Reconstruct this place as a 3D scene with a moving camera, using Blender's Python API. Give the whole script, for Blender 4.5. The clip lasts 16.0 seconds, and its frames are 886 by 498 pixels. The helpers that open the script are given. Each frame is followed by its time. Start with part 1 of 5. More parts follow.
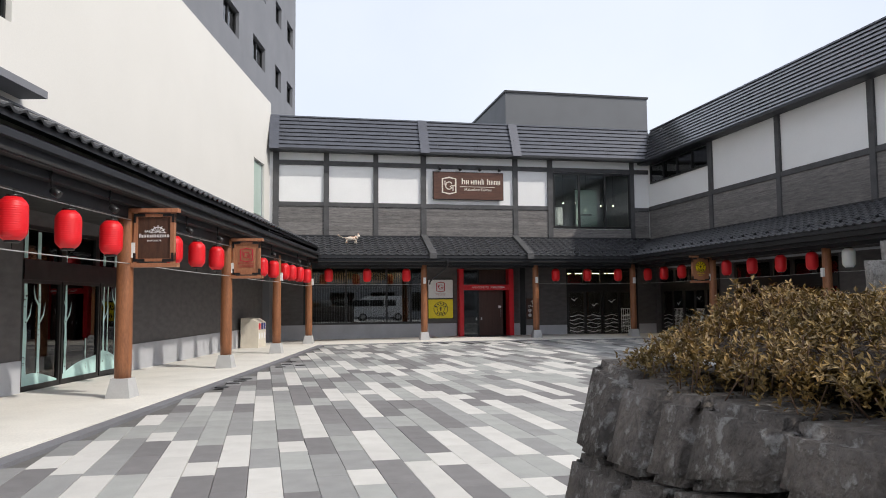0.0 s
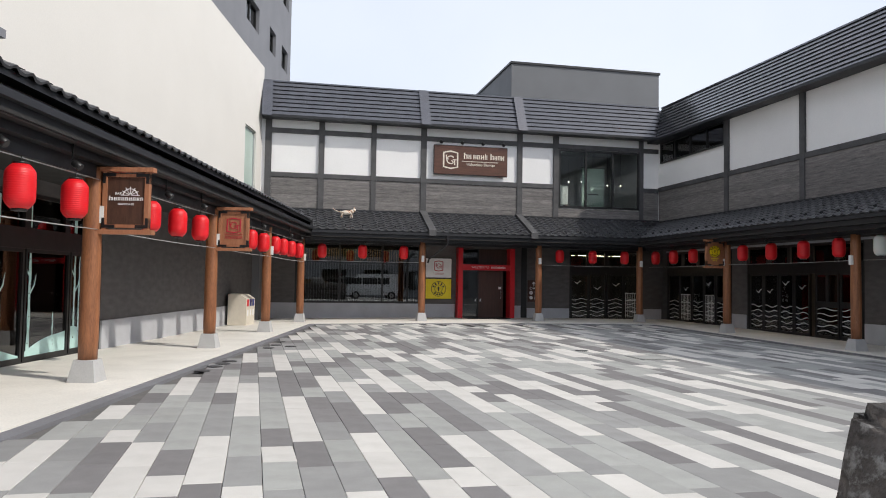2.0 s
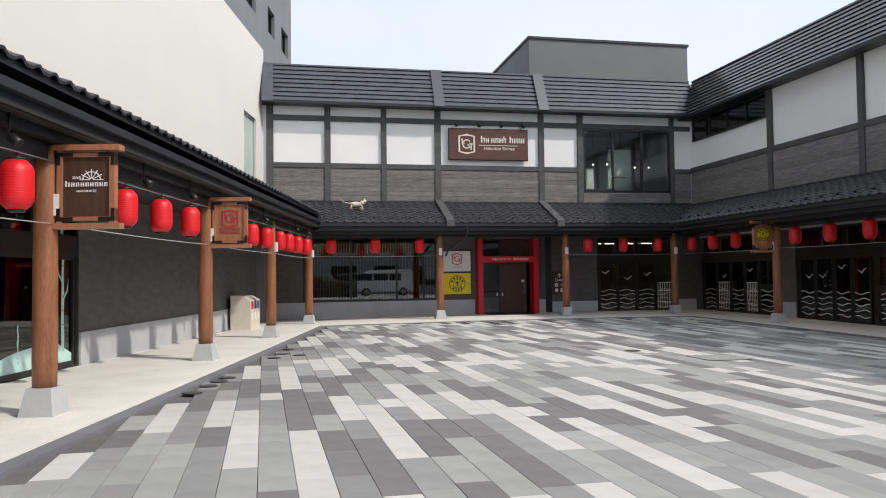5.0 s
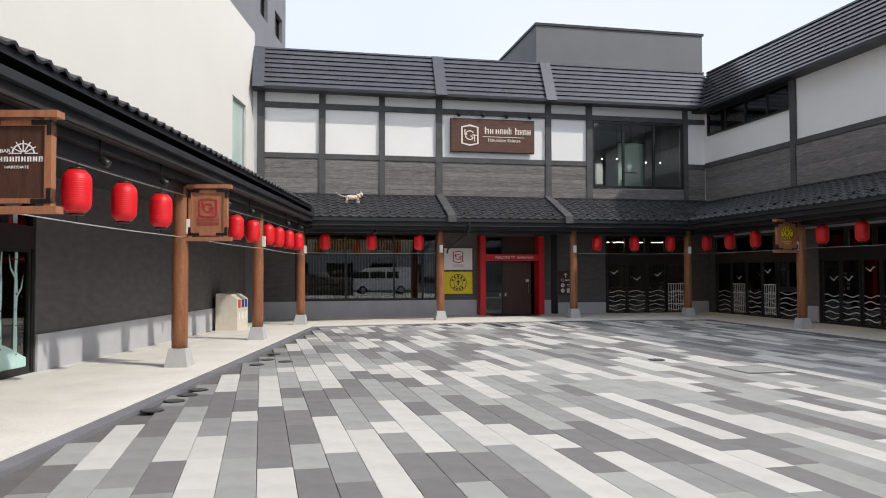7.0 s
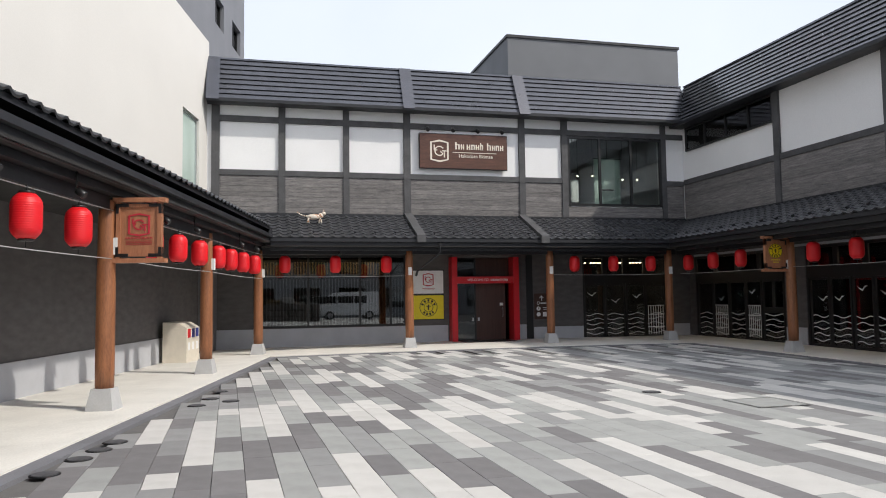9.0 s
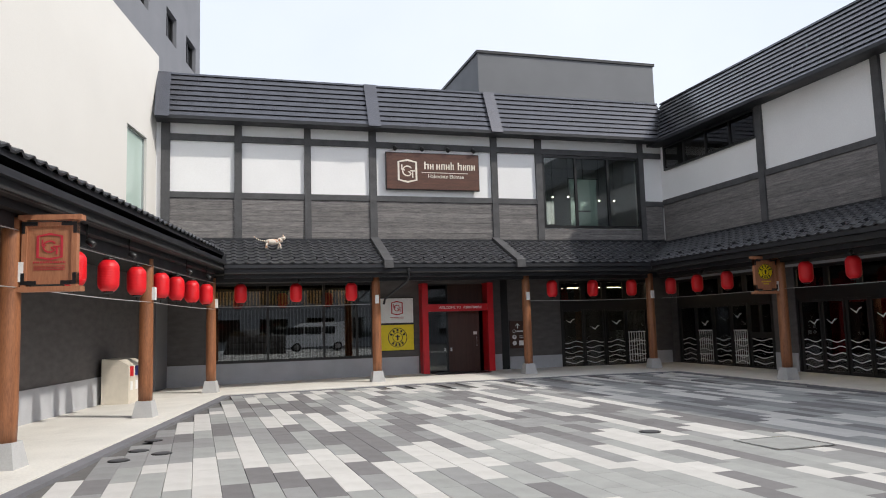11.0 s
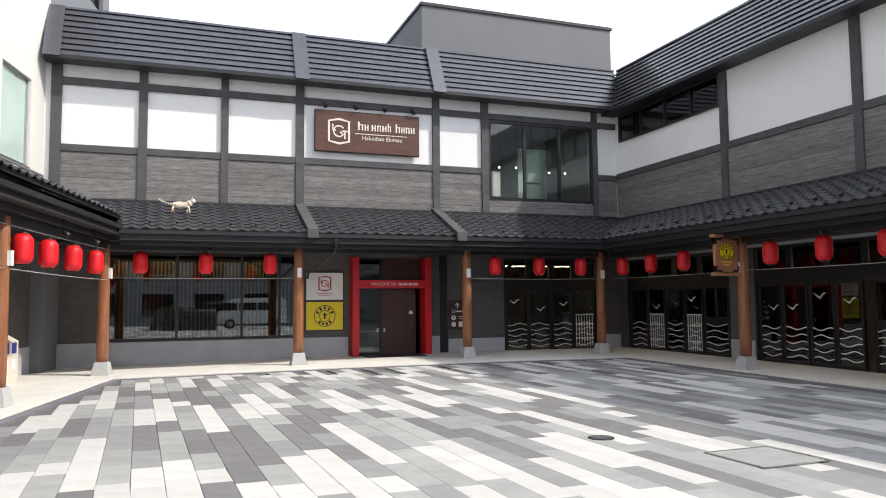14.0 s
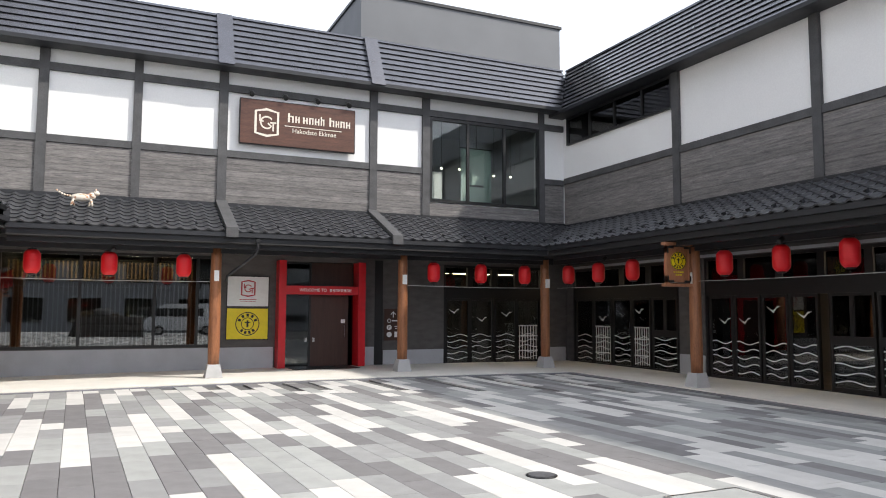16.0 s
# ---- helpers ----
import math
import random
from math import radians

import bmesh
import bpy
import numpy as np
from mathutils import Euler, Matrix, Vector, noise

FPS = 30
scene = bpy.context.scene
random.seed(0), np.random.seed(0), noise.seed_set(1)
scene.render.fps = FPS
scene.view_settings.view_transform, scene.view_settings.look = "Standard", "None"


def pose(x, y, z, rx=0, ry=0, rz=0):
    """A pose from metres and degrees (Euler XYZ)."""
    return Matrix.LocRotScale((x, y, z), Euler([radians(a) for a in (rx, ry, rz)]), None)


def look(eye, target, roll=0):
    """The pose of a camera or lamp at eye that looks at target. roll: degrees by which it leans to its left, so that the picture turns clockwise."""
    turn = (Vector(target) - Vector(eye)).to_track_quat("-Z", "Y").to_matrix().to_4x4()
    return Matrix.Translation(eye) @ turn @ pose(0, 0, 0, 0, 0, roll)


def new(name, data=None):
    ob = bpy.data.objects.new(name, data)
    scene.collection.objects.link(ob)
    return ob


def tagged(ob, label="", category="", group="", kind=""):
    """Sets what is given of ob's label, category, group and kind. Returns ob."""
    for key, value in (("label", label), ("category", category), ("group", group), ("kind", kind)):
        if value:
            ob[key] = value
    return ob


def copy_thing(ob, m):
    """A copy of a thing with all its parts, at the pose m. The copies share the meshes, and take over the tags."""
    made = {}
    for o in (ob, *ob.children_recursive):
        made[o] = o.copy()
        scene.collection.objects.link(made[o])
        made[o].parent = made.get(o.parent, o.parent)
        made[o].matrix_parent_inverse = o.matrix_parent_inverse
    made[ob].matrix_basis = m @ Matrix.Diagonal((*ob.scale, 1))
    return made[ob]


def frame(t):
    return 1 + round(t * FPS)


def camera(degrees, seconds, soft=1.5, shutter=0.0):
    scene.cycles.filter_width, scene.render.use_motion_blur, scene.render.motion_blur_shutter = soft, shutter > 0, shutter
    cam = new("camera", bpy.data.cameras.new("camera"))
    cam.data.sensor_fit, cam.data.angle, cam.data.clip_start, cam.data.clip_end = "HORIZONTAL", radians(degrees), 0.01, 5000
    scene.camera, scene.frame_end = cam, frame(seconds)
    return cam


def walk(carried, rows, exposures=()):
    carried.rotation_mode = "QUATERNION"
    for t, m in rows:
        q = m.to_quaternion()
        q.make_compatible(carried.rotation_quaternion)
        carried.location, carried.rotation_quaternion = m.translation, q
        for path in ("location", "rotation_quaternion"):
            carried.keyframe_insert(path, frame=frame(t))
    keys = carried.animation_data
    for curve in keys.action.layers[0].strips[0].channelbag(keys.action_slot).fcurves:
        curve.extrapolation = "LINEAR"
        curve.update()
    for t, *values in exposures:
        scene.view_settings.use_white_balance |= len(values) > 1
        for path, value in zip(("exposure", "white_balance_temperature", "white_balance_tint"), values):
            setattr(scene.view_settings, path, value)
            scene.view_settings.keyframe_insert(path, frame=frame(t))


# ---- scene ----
cam = camera(62.0, 16.0, soft=1.0)
PATH = [
    (0, (0.984, 0.471, 1.597), (1.385, 2.425, 1.741), -0.5),
    (0.5, (0.997, 0.826, 1.598), (1.371, 2.786, 1.727), -0.2),
    (1, (1.006, 1.18, 1.598), (1.381, 3.14, 1.725), -0.8),
    (1.5, (1.005, 1.534, 1.599), (1.402, 3.491, 1.699), 0.2),
    (2, (1.0, 1.889, 1.602), (1.422, 3.842, 1.691), 0.9),
    (2.5, (0.996, 2.247, 1.607), (1.408, 4.202, 1.683), 1.0),
    (3, (0.992, 2.6, 1.612), (1.413, 4.554, 1.691), 0.3),
    (3.5, (0.993, 2.953, 1.616), (1.451, 4.898, 1.71), -0.7),
    (4, (1.007, 3.31, 1.62), (1.426, 5.263, 1.719), -1.0),
    (4.2, (1.016, 3.455, 1.62), (1.417, 5.412, 1.718), -0.8),
    (6.3, (1.181, 4.987, 1.628), (1.591, 6.944, 1.661), -0.7),
    (6.5, (1.201, 5.133, 1.628), (1.62, 7.088, 1.667), -0.5),
    (7, (1.261, 5.5, 1.629), (1.669, 7.457, 1.697), -0.2),
    (7.5, (1.332, 5.867, 1.629), (1.759, 7.819, 1.719), -0.5),
    (8, (1.412, 6.231, 1.63), (1.874, 8.174, 1.732), -0.4),
    (8.5, (1.5, 6.59, 1.631), (1.98, 8.528, 1.746), -0.6),
    (10.8, (1.95, 8.21, 1.642), (2.493, 10.124, 1.843), -1.6),
    (11, (1.997, 8.346, 1.642), (2.56, 10.253, 1.849), -1.7),
    (11.5, (2.131, 8.673, 1.64), (2.754, 10.562, 1.848), -1.9),
    (12, (2.282, 8.989, 1.638), (2.954, 10.863, 1.834), -1.8),
    (12.5, (2.451, 9.298, 1.634), (3.162, 11.16, 1.799), -1.1),
    (13, (2.634, 9.607, 1.632), (3.365, 11.464, 1.761), -0.8),
    (13.5, (2.829, 9.914, 1.63), (3.557, 11.773, 1.76), -0.4),
    (14, (3.028, 10.224, 1.629), (3.72, 12.094, 1.777), -0.6),
    (14.5, (3.228, 10.531, 1.628), (3.905, 12.407, 1.773), -0.9),
    (15, (3.427, 10.836, 1.627), (4.116, 12.708, 1.77), -0.5),
    (15.5, (3.627, 11.146, 1.627), (4.356, 13.002, 1.781), 0.2),
    (16, (3.829, 11.46, 1.626), (4.652, 13.275, 1.798), 0.2),
]
walk(cam, [(t, look(eye, target, roll)) for t, eye, target, roll in PATH],
     exposures=[(0, 0.29), (4, 0.28), (8.5, 0.35), (11, 0.36), (12, 0.41), (13, 0.62), (14.5, 0.79), (16, 0.88)])

# ---- world, sun ----
SUN_EL, SUN_AZ = 44.5, 128.5     # azimuth clockwise from +y: behind and to the right of the walker
world = bpy.data.worlds.new("sky")
scene.world = world
world.use_nodes = True
wn = world.node_tree.nodes
sky = wn.new("ShaderNodeTexSky")
sky.sky_type, sky.sun_disc = "NISHITA", False
sky.sun_elevation, sky.sun_rotation = radians(SUN_EL), radians(SUN_AZ)
sky.air_density, sky.dust_density, sky.ozone_density = 1.0, 3.0, 1.0
wn["Background"].inputs["Strength"].default_value = 0.15
# thin high cloud veils the blue
veil = wn.new("ShaderNodeMix")
veil.data_type = "RGBA"
cloud = wn.new("ShaderNodeTexNoise")
cloud.inputs["Scale"].default_value, cloud.inputs["Detail"].default_value = 2.2, 6
crange = wn.new("ShaderNodeMapRange")
crange.inputs["From Min"].default_value, crange.inputs["From Max"].default_value = 0.3, 0.75
crange.inputs["To Min"].default_value, crange.inputs["To Max"].default_value = 0.72, 0.92
world.node_tree.links.new(cloud.outputs["Fac"], crange.inputs["Value"])
world.node_tree.links.new(crange.outputs["Result"], veil.inputs["Factor"])
world.node_tree.links.new(sky.outputs["Color"], veil.inputs[6])
veil.inputs[7].default_value = (5.3, 5.6, 6.25, 1)
world.node_tree.links.new(veil.outputs[2], wn["Background"].inputs["Color"])
sun = new("sun", bpy.data.lights.new("sun", "SUN"))
sun.data.energy, sun.data.angle, sun.data.color = 2.3, radians(1.4), (1.0, 0.945, 0.865)
sun.matrix_world = look((math.sin(radians(SUN_AZ)) * 40, math.cos(radians(SUN_AZ)) * 40, 40 * math.tan(radians(SUN_EL))), (0, 0, 0))


# ---- materials ----
def mat(name, col, rough=0.6, metal=0.0, vary=0.12, scale=4.0, fine=60.0, bump=0.15, dist=0.004, stretch=(1, 1, 1), col2=None,
        per=0.0, spec=0.5, coords="Object", stain=0.0, stain_col=(0.05, 0.05, 0.05), stain_scale=1.3, hard=0.2):
    """Principled surface with two scales of variation, fine relief, and a small random tone per piece."""
    m = bpy.data.materials.new(name)
    m.use_nodes = True
    nt = m.node_tree
    n, l = nt.nodes, nt.links
    b = n["Principled BSDF"]
    tc = n.new("ShaderNodeTexCoord")
    mp = n.new("ShaderNodeMapping")
    mp.inputs["Scale"].default_value = stretch
    l.new(tc.outputs[coords], mp.inputs["Vector"])
    big, small = n.new("ShaderNodeTexNoise"), n.new("ShaderNodeTexNoise")
    for t, s, d in ((big, scale, 5), (small, fine, 4)):
        t.inputs["Scale"].default_value, t.inputs["Detail"].default_value = s, d
        l.new(mp.outputs["Vector"], t.inputs["Vector"])
    add = n.new("ShaderNodeMath")
    add.operation = "ADD"
    l.new(big.outputs["Fac"], add.inputs[0])
    l.new(small.outputs["Fac"], add.inputs[1])
    ramp = n.new("ShaderNodeMapRange")
    ramp.inputs["From Min"].default_value, ramp.inputs["From Max"].default_value = 0.65, 1.35
    l.new(add.outputs[0], ramp.inputs["Value"])
    mix = n.new("ShaderNodeMix")
    mix.data_type = "RGBA"
    c2 = col2 or tuple(c * (1 - 2 * vary) for c in col)
    c1 = col if col2 else tuple(min(1, c * (1 + vary)) for c in col)
    mix.inputs[6].default_value, mix.inputs[7].default_value = (*c1, 1), (*c2, 1)
    l.new(ramp.outputs["Result"], mix.inputs["Factor"])
    out = mix.outputs[2]
    if per:
        oi, gi = n.new("ShaderNodeObjectInfo"), n.new("ShaderNodeNewGeometry")
        sm = n.new("ShaderNodeMath")
        sm.operation = "ADD"
        l.new(oi.outputs["Random"], sm.inputs[0])
        l.new(gi.outputs["Random Per Island"], sm.inputs[1])
        fr = n.new("ShaderNodeMath")
        fr.operation = "FRACT"
        l.new(sm.outputs[0], fr.inputs[0])
        mr = n.new("ShaderNodeMapRange")
        mr.inputs["To Min"].default_value, mr.inputs["To Max"].default_value = 1 - per, 1 + per
        l.new(fr.outputs[0], mr.inputs["Value"])
        vm = n.new("ShaderNodeVectorMath")
        vm.operation = "SCALE"
        l.new(out, vm.inputs[0])
        l.new(mr.outputs["Result"], vm.inputs["Scale"])
        out = vm.outputs[0]
    if stain:
        sn = n.new("ShaderNodeTexNoise")
        sn.inputs["Scale"].default_value, sn.inputs["Detail"].default_value, sn.inputs["Roughness"].default_value = stain_scale, 8, 0.65
        l.new(tc.outputs[coords], sn.inputs["Vector"])
        sr = n.new("ShaderNodeMapRange")
        sr.inputs["From Min"].default_value, sr.inputs["From Max"].default_value, sr.inputs["To Max"].default_value = 0.54, 0.54 + hard, stain
        l.new(sn.outputs["Fac"], sr.inputs["Value"])
        m2 = n.new("ShaderNodeMix")
        m2.data_type = "RGBA"
        l.new(sr.outputs["Result"], m2.inputs["Factor"])
        l.new(out, m2.inputs[6])
        m2.inputs[7].default_value = (*stain_col, 1)
        out = m2.outputs[2]
    l.new(out, b.inputs["Base Color"])
    b.inputs["Metallic"].default_value, b.inputs["Specular IOR Level"].default_value = metal, spec
    rr = n.new("ShaderNodeMapRange")
    rr.inputs["To Min"].default_value, rr.inputs["To Max"].default_value = max(0.03, rough - 0.1), min(1, rough + 0.1)
    l.new(big.outputs["Fac"], rr.inputs["Value"])
    l.new(rr.outputs["Result"], b.inputs["Roughness"])
    if bump:
        bp = n.new("ShaderNodeBump")
        bp.inputs["Strength"].default_value, bp.inputs["Distance"].default_value = bump, dist
        l.new(add.outputs[0], bp.inputs["Height"])
        l.new(bp.outputs["Normal"], b.inputs["Normal"])
    return m


def plain(name, col, rough=0.5, metal=0.0):
    return mat(name, col, rough, metal, vary=0.05, scale=8, fine=90, bump=0.05, dist=0.001)


def glass_mat(name, tint, ior=1.5, base=0.0):
    m = bpy.data.materials.new(name)
    m.use_nodes = True
    nt = m.node_tree
    n, l = nt.nodes, nt.links
    for x in list(n):
        if x.type != "OUTPUT_MATERIAL":
            n.remove(x)
    tr, gl, fr, mx = (n.new("ShaderNodeBsdfTransparent"), n.new("ShaderNodeBsdfGlossy"), n.new("ShaderNodeFresnel"), n.new("ShaderNodeMixShader"))
    tr.inputs["Color"].default_value = (*tint, 1)
    gl.inputs["Roughness"].default_value = 0.01
    fr.inputs["IOR"].default_value = ior
    l.new(fr.outputs[0], mx.inputs[0])
    l.new(tr.outputs[0], mx.inputs[1])
    l.new(gl.outputs[0], mx.inputs[2])
    l.new(mx.outputs[0], n["Material Output"].inputs["Surface"])
    return m


def glow(name, col, power):
    m = bpy.data.materials.new(name)
    m.use_nodes = True
    b = m.node_tree.nodes["Principled BSDF"]
    b.inputs["Base Color"].default_value = (*col, 1)
    b.inputs["Emission Color"].default_value, b.inputs["Emission Strength"].default_value = (*col, 1), power
    return m


M_PLASTER = mat("dark_plaster", (0.125, 0.117, 0.116), 0.85, vary=0.16, scale=3, fine=120, bump=0.5, dist=0.004, stretch=(1, 1, 2.5))
M_DADO = mat("grey_render", (0.50, 0.51, 0.54), 0.8, vary=0.08, scale=2, fine=80, bump=0.15)
M_WHITE = mat("white_render", (0.72, 0.70, 0.66), 0.8, vary=0.025, scale=0.5, fine=40, bump=0.08)
M_PANEL = mat("white_panel", (0.86, 0.86, 0.86), 0.42, vary=0.03, scale=0.8, fine=30, bump=0.03)
M_GREYWALL = mat("grey_cladding", (0.20, 0.205, 0.225), 0.7, vary=0.05, scale=1, fine=30, bump=0.05)
M_BOXWALL = mat("grey_metal_cladding", (0.14, 0.147, 0.158), 0.6, vary=0.05, scale=1, fine=30, bump=0.05)
M_TIMBER = mat("dark_timber", (0.082, 0.082, 0.086), 0.7, vary=0.2, scale=3, fine=40, bump=0.4, stretch=(1, 1, 1))
M_BOARD = mat("weathered_boards", (0.26, 0.245, 0.235), 0.75, vary=0.2, scale=2.2, fine=11, bump=0.6, dist=0.006, stretch=(1.1, 1.1, 12), per=0.16,
              col2=(0.075, 0.072, 0.075), stain=0.3, stain_col=(0.32, 0.30, 0.28), stain_scale=3.0)
M_STEEL_ROOF = mat("dark_metal_roof", (0.155, 0.158, 0.175), 0.24, metal=0.75, vary=0.15, scale=3, fine=60, bump=0.05, spec=0.6)
M_TILE = mat("roof_tile", (0.05, 0.052, 0.058), 0.33, vary=0.18, scale=6, fine=60, bump=0.1, per=0.15, spec=0.6)
M_FASCIA = mat("black_fascia", (0.017, 0.018, 0.022), 0.5, vary=0.15, scale=3, fine=40, bump=0.05)
M_SOFFIT = mat("dark_soffit", (0.025, 0.024, 0.024), 0.8, vary=0.1, scale=3, fine=40)
M_BLACK = mat("black_metal", (0.012, 0.012, 0.013), 0.4, metal=0.0, vary=0.1, scale=5, fine=60, bump=0.03)
M_WOOD = mat("stained_post_wood", (0.40, 0.165, 0.072), 0.45, scale=2.5, fine=26, bump=0.25, stretch=(6, 6, 0.5), col2=(0.16, 0.06, 0.028))
M_SIGNWOOD = mat("brown_sign_wood", (0.135, 0.055, 0.033), 0.5, scale=2.2, fine=18, bump=0.25, stretch=(0.6, 3, 6), col2=(0.055, 0.022, 0.015))
M_DARKWOOD = mat("walnut_board", (0.105, 0.050, 0.030), 0.5, scale=2.2, fine=18, bump=0.25, stretch=(6, 6, 0.6), col2=(0.045, 0.022, 0.015))
M_ORANGEWOOD = mat("cedar_board", (0.45, 0.20, 0.105), 0.5, scale=2.2, fine=16, bump=0.2, stretch=(6, 6, 0.6), col2=(0.30, 0.12, 0.06))
M_DOOR = mat("door_veneer", (0.075, 0.032, 0.022), 0.4, scale=2, fine=16, bump=0.1, stretch=(8, 8, 0.4), col2=(0.045, 0.018, 0.013))
M_RED = plain("red_paint", (0.62, 0.012, 0.022), 0.35)
M_SLAB = mat("concrete_slab", (0.76, 0.735, 0.675), 0.85, vary=0.07, scale=1.2, fine=40, bump=0.12, stain=0.25, stain_col=(0.42, 0.39, 0.34))
M_KERB = mat("grey_kerb", (0.20, 0.20, 0.215), 0.8, vary=0.1, scale=2, fine=60, bump=0.15, per=0.08)
M_BASE = mat("concrete_base", (0.46, 0.46, 0.46), 0.8, vary=0.07, scale=4, fine=60, bump=0.15)
PAVE = {
    "W": mat("white_paver", (0.575, 0.56, 0.53), 0.8, vary=0.06, scale=4, fine=190, bump=0.35, dist=0.002, per=0.06, stain=0.14, stain_col=(0.40, 0.37, 0.33), stain_scale=2.6),
    "L": mat("light_grey_paver", (0.345, 0.35, 0.335), 0.8, vary=0.08, scale=4, fine=190, bump=0.35, dist=0.002, per=0.08, stain=0.16, stain_col=(0.21, 0.205, 0.19), stain_scale=2.6),
    "M": mat("mid_grey_paver", (0.275, 0.275, 0.27), 0.8, vary=0.08, scale=4, fine=190, bump=0.35, dist=0.002, per=0.08, stain=0.16, stain_col=(0.21, 0.205, 0.19), stain_scale=2.6),
    "D": mat("dark_grey_paver", (0.185, 0.178, 0.178), 0.8, vary=0.07, scale=5, fine=150, bump=0.25, dist=0.002, per=0.08),
}
M_BED = mat("joint_sand", (0.14, 0.135, 0.13), 0.95, vary=0.1, scale=5, fine=150)
M_GROUND = mat("asphalt", (0.06, 0.06, 0.062), 0.9, vary=0.15, scale=0.5, fine=80, bump=0.3)
M_STONE = mat("lichen_stone", (0.115, 0.099, 0.088), 0.85, vary=0.35, scale=5, fine=34, bump=1.0, dist=0.03, stain=0.7, stain_col=(0.30, 0.29, 0.275), per=0.25, stain_scale=17.0, hard=0.09)
# planter soil; the same dark brown serves as painted shade inside the shrub
M_SOIL_SHADE = mat("soil", (0.05, 0.035, 0.025), 0.95, vary=0.3, scale=8, fine=60, bump=0.6, dist=0.02)
M_LEAF = mat("shrub_leaf", (0.235, 0.13, 0.03), 0.55, vary=0.25, scale=3, fine=30, bump=0.0, per=0.5, col2=(0.105, 0.08, 0.02))
M_TWIG = mat("twig", (0.13, 0.075, 0.045), 0.8, vary=0.2, scale=20, fine=90)
M_GLASS = glass_mat("window_glass", (0.72, 0.76, 0.76), 1.9)
M_GLASSD = glass_mat("dark_glass", (0.66, 0.70, 0.70), 1.9)
M_GLASSU = glass_mat("upper_glass", (0.86, 0.90, 0.88), 1.7)
M_STREET = mat("pale_render", (0.24, 0.24, 0.245), 0.8, vary=0.1, scale=1, fine=30, bump=0.05)
M_GLASSH = glass_mat("coated_glass", (0.45, 0.5, 0.5), 2.4)
M_ROOM = mat("room_wall", (0.11, 0.105, 0.10), 0.8, vary=0.1, scale=1, fine=20)
M_ROOMF = mat("room_floor", (0.07, 0.06, 0.055), 0.5, vary=0.1, scale=1, fine=20)
M_DECAL = plain("white_film", (0.80, 0.82, 0.82), 0.6)
M_FROST = mat("mint_frosted_film", (0.55, 0.80, 0.76), 0.5, vary=0.05, scale=2, fine=30)
M_PALEGREEN = mat("pale_green_sheet", (0.50, 0.62, 0.56), 0.6, vary=0.08, scale=1.2, fine=30)
M_SATIN = mat("pale_green_satin_glass", (0.50, 0.62, 0.56), 0.18, vary=0.06, scale=1.2, fine=30, bump=0.0)
M_GLASSL = glass_mat("lounge_glass", (0.62, 0.66, 0.66), 2.5)
M_WHITEP = plain("white_plastic", (0.86, 0.86, 0.85), 0.4)
M_YELLOW = plain("yellow_sheet", (0.86, 0.68, 0.012), 0.35)
M_CREAM = plain("cream_paint", (0.80, 0.74, 0.64), 0.5)
M_BIN = plain("cream_bin_panel", (0.72, 0.66, 0.56), 0.5)
M_BLUE = plain("blue_flap", (0.03, 0.04, 0.22), 0.4)
M_STEEL = plain("brushed_steel", (0.55, 0.55, 0.55), 0.3, 1.0)
M_GOLDSLAT = mat("pale_wood_slat", (0.62, 0.42, 0.20), 0.5, scale=3, fine=30, stretch=(6, 6, 0.6), vary=0.2)
M_PALESLAT = plain("pale_blind_slat", (0.36, 0.36, 0.36), 0.6)
M_WARM = glow("warm_lamp", (1.0, 0.74, 0.46), 13.0)
M_COOL = glow("pendant_lamp", (1.0, 0.9, 0.75), 3.0)
M_CABLE = plain("pale_cable", (0.45, 0.45, 0.44), 0.5)
M_VAN = plain("white_van_paint", (0.78, 0.79, 0.80), 0.25)
M_TYRE = plain("tyre_rubber", (0.015, 0.015, 0.015), 0.8)
M_REDLOGO = plain("red_print", (0.50, 0.03, 0.05), 0.5)

lan = bpy.data.materials.new("red_lantern_skin")
lan.use_nodes = True
lb = lan.node_tree.nodes["Principled BSDF"]
lb.inputs["Base Color"].default_value, lb.inputs["Roughness"].default_value = (0.74, 0.010, 0.018, 1), 0.45
lb.inputs["Subsurface Weight"].default_value, lb.inputs["Subsurface Scale"].default_value = 0.25, 0.05
lw = lan.node_tree.nodes.new("ShaderNodeTexWave")
lw.bands_direction = "Z"
lw.inputs["Scale"].default_value = 12
ltc = lan.node_tree.nodes.new("ShaderNodeTexCoord")
lan.node_tree.links.new(ltc.outputs["Object"], lw.inputs["Vector"])
lbp = lan.node_tree.nodes.new("ShaderNodeBump")
lbp.inputs["Strength"].default_value, lbp.inputs["Distance"].default_value = 0.25, 0.006
lan.node_tree.links.new(lw.outputs["Fac"], lbp.inputs["Height"])
lan.node_tree.links.new(lbp.outputs["Normal"], lb.inputs["Normal"])
M_LANTERN = lan
lan2 = lan.copy()
lan2.name = "white_lantern_skin"
lan2.node_tree.nodes["Principled BSDF"].inputs["Base Color"].default_value = (0.75, 0.75, 0.74, 1)
M_LANTERNW = lan2


# ---- building blocks ----
I4 = Matrix.Identity(4)


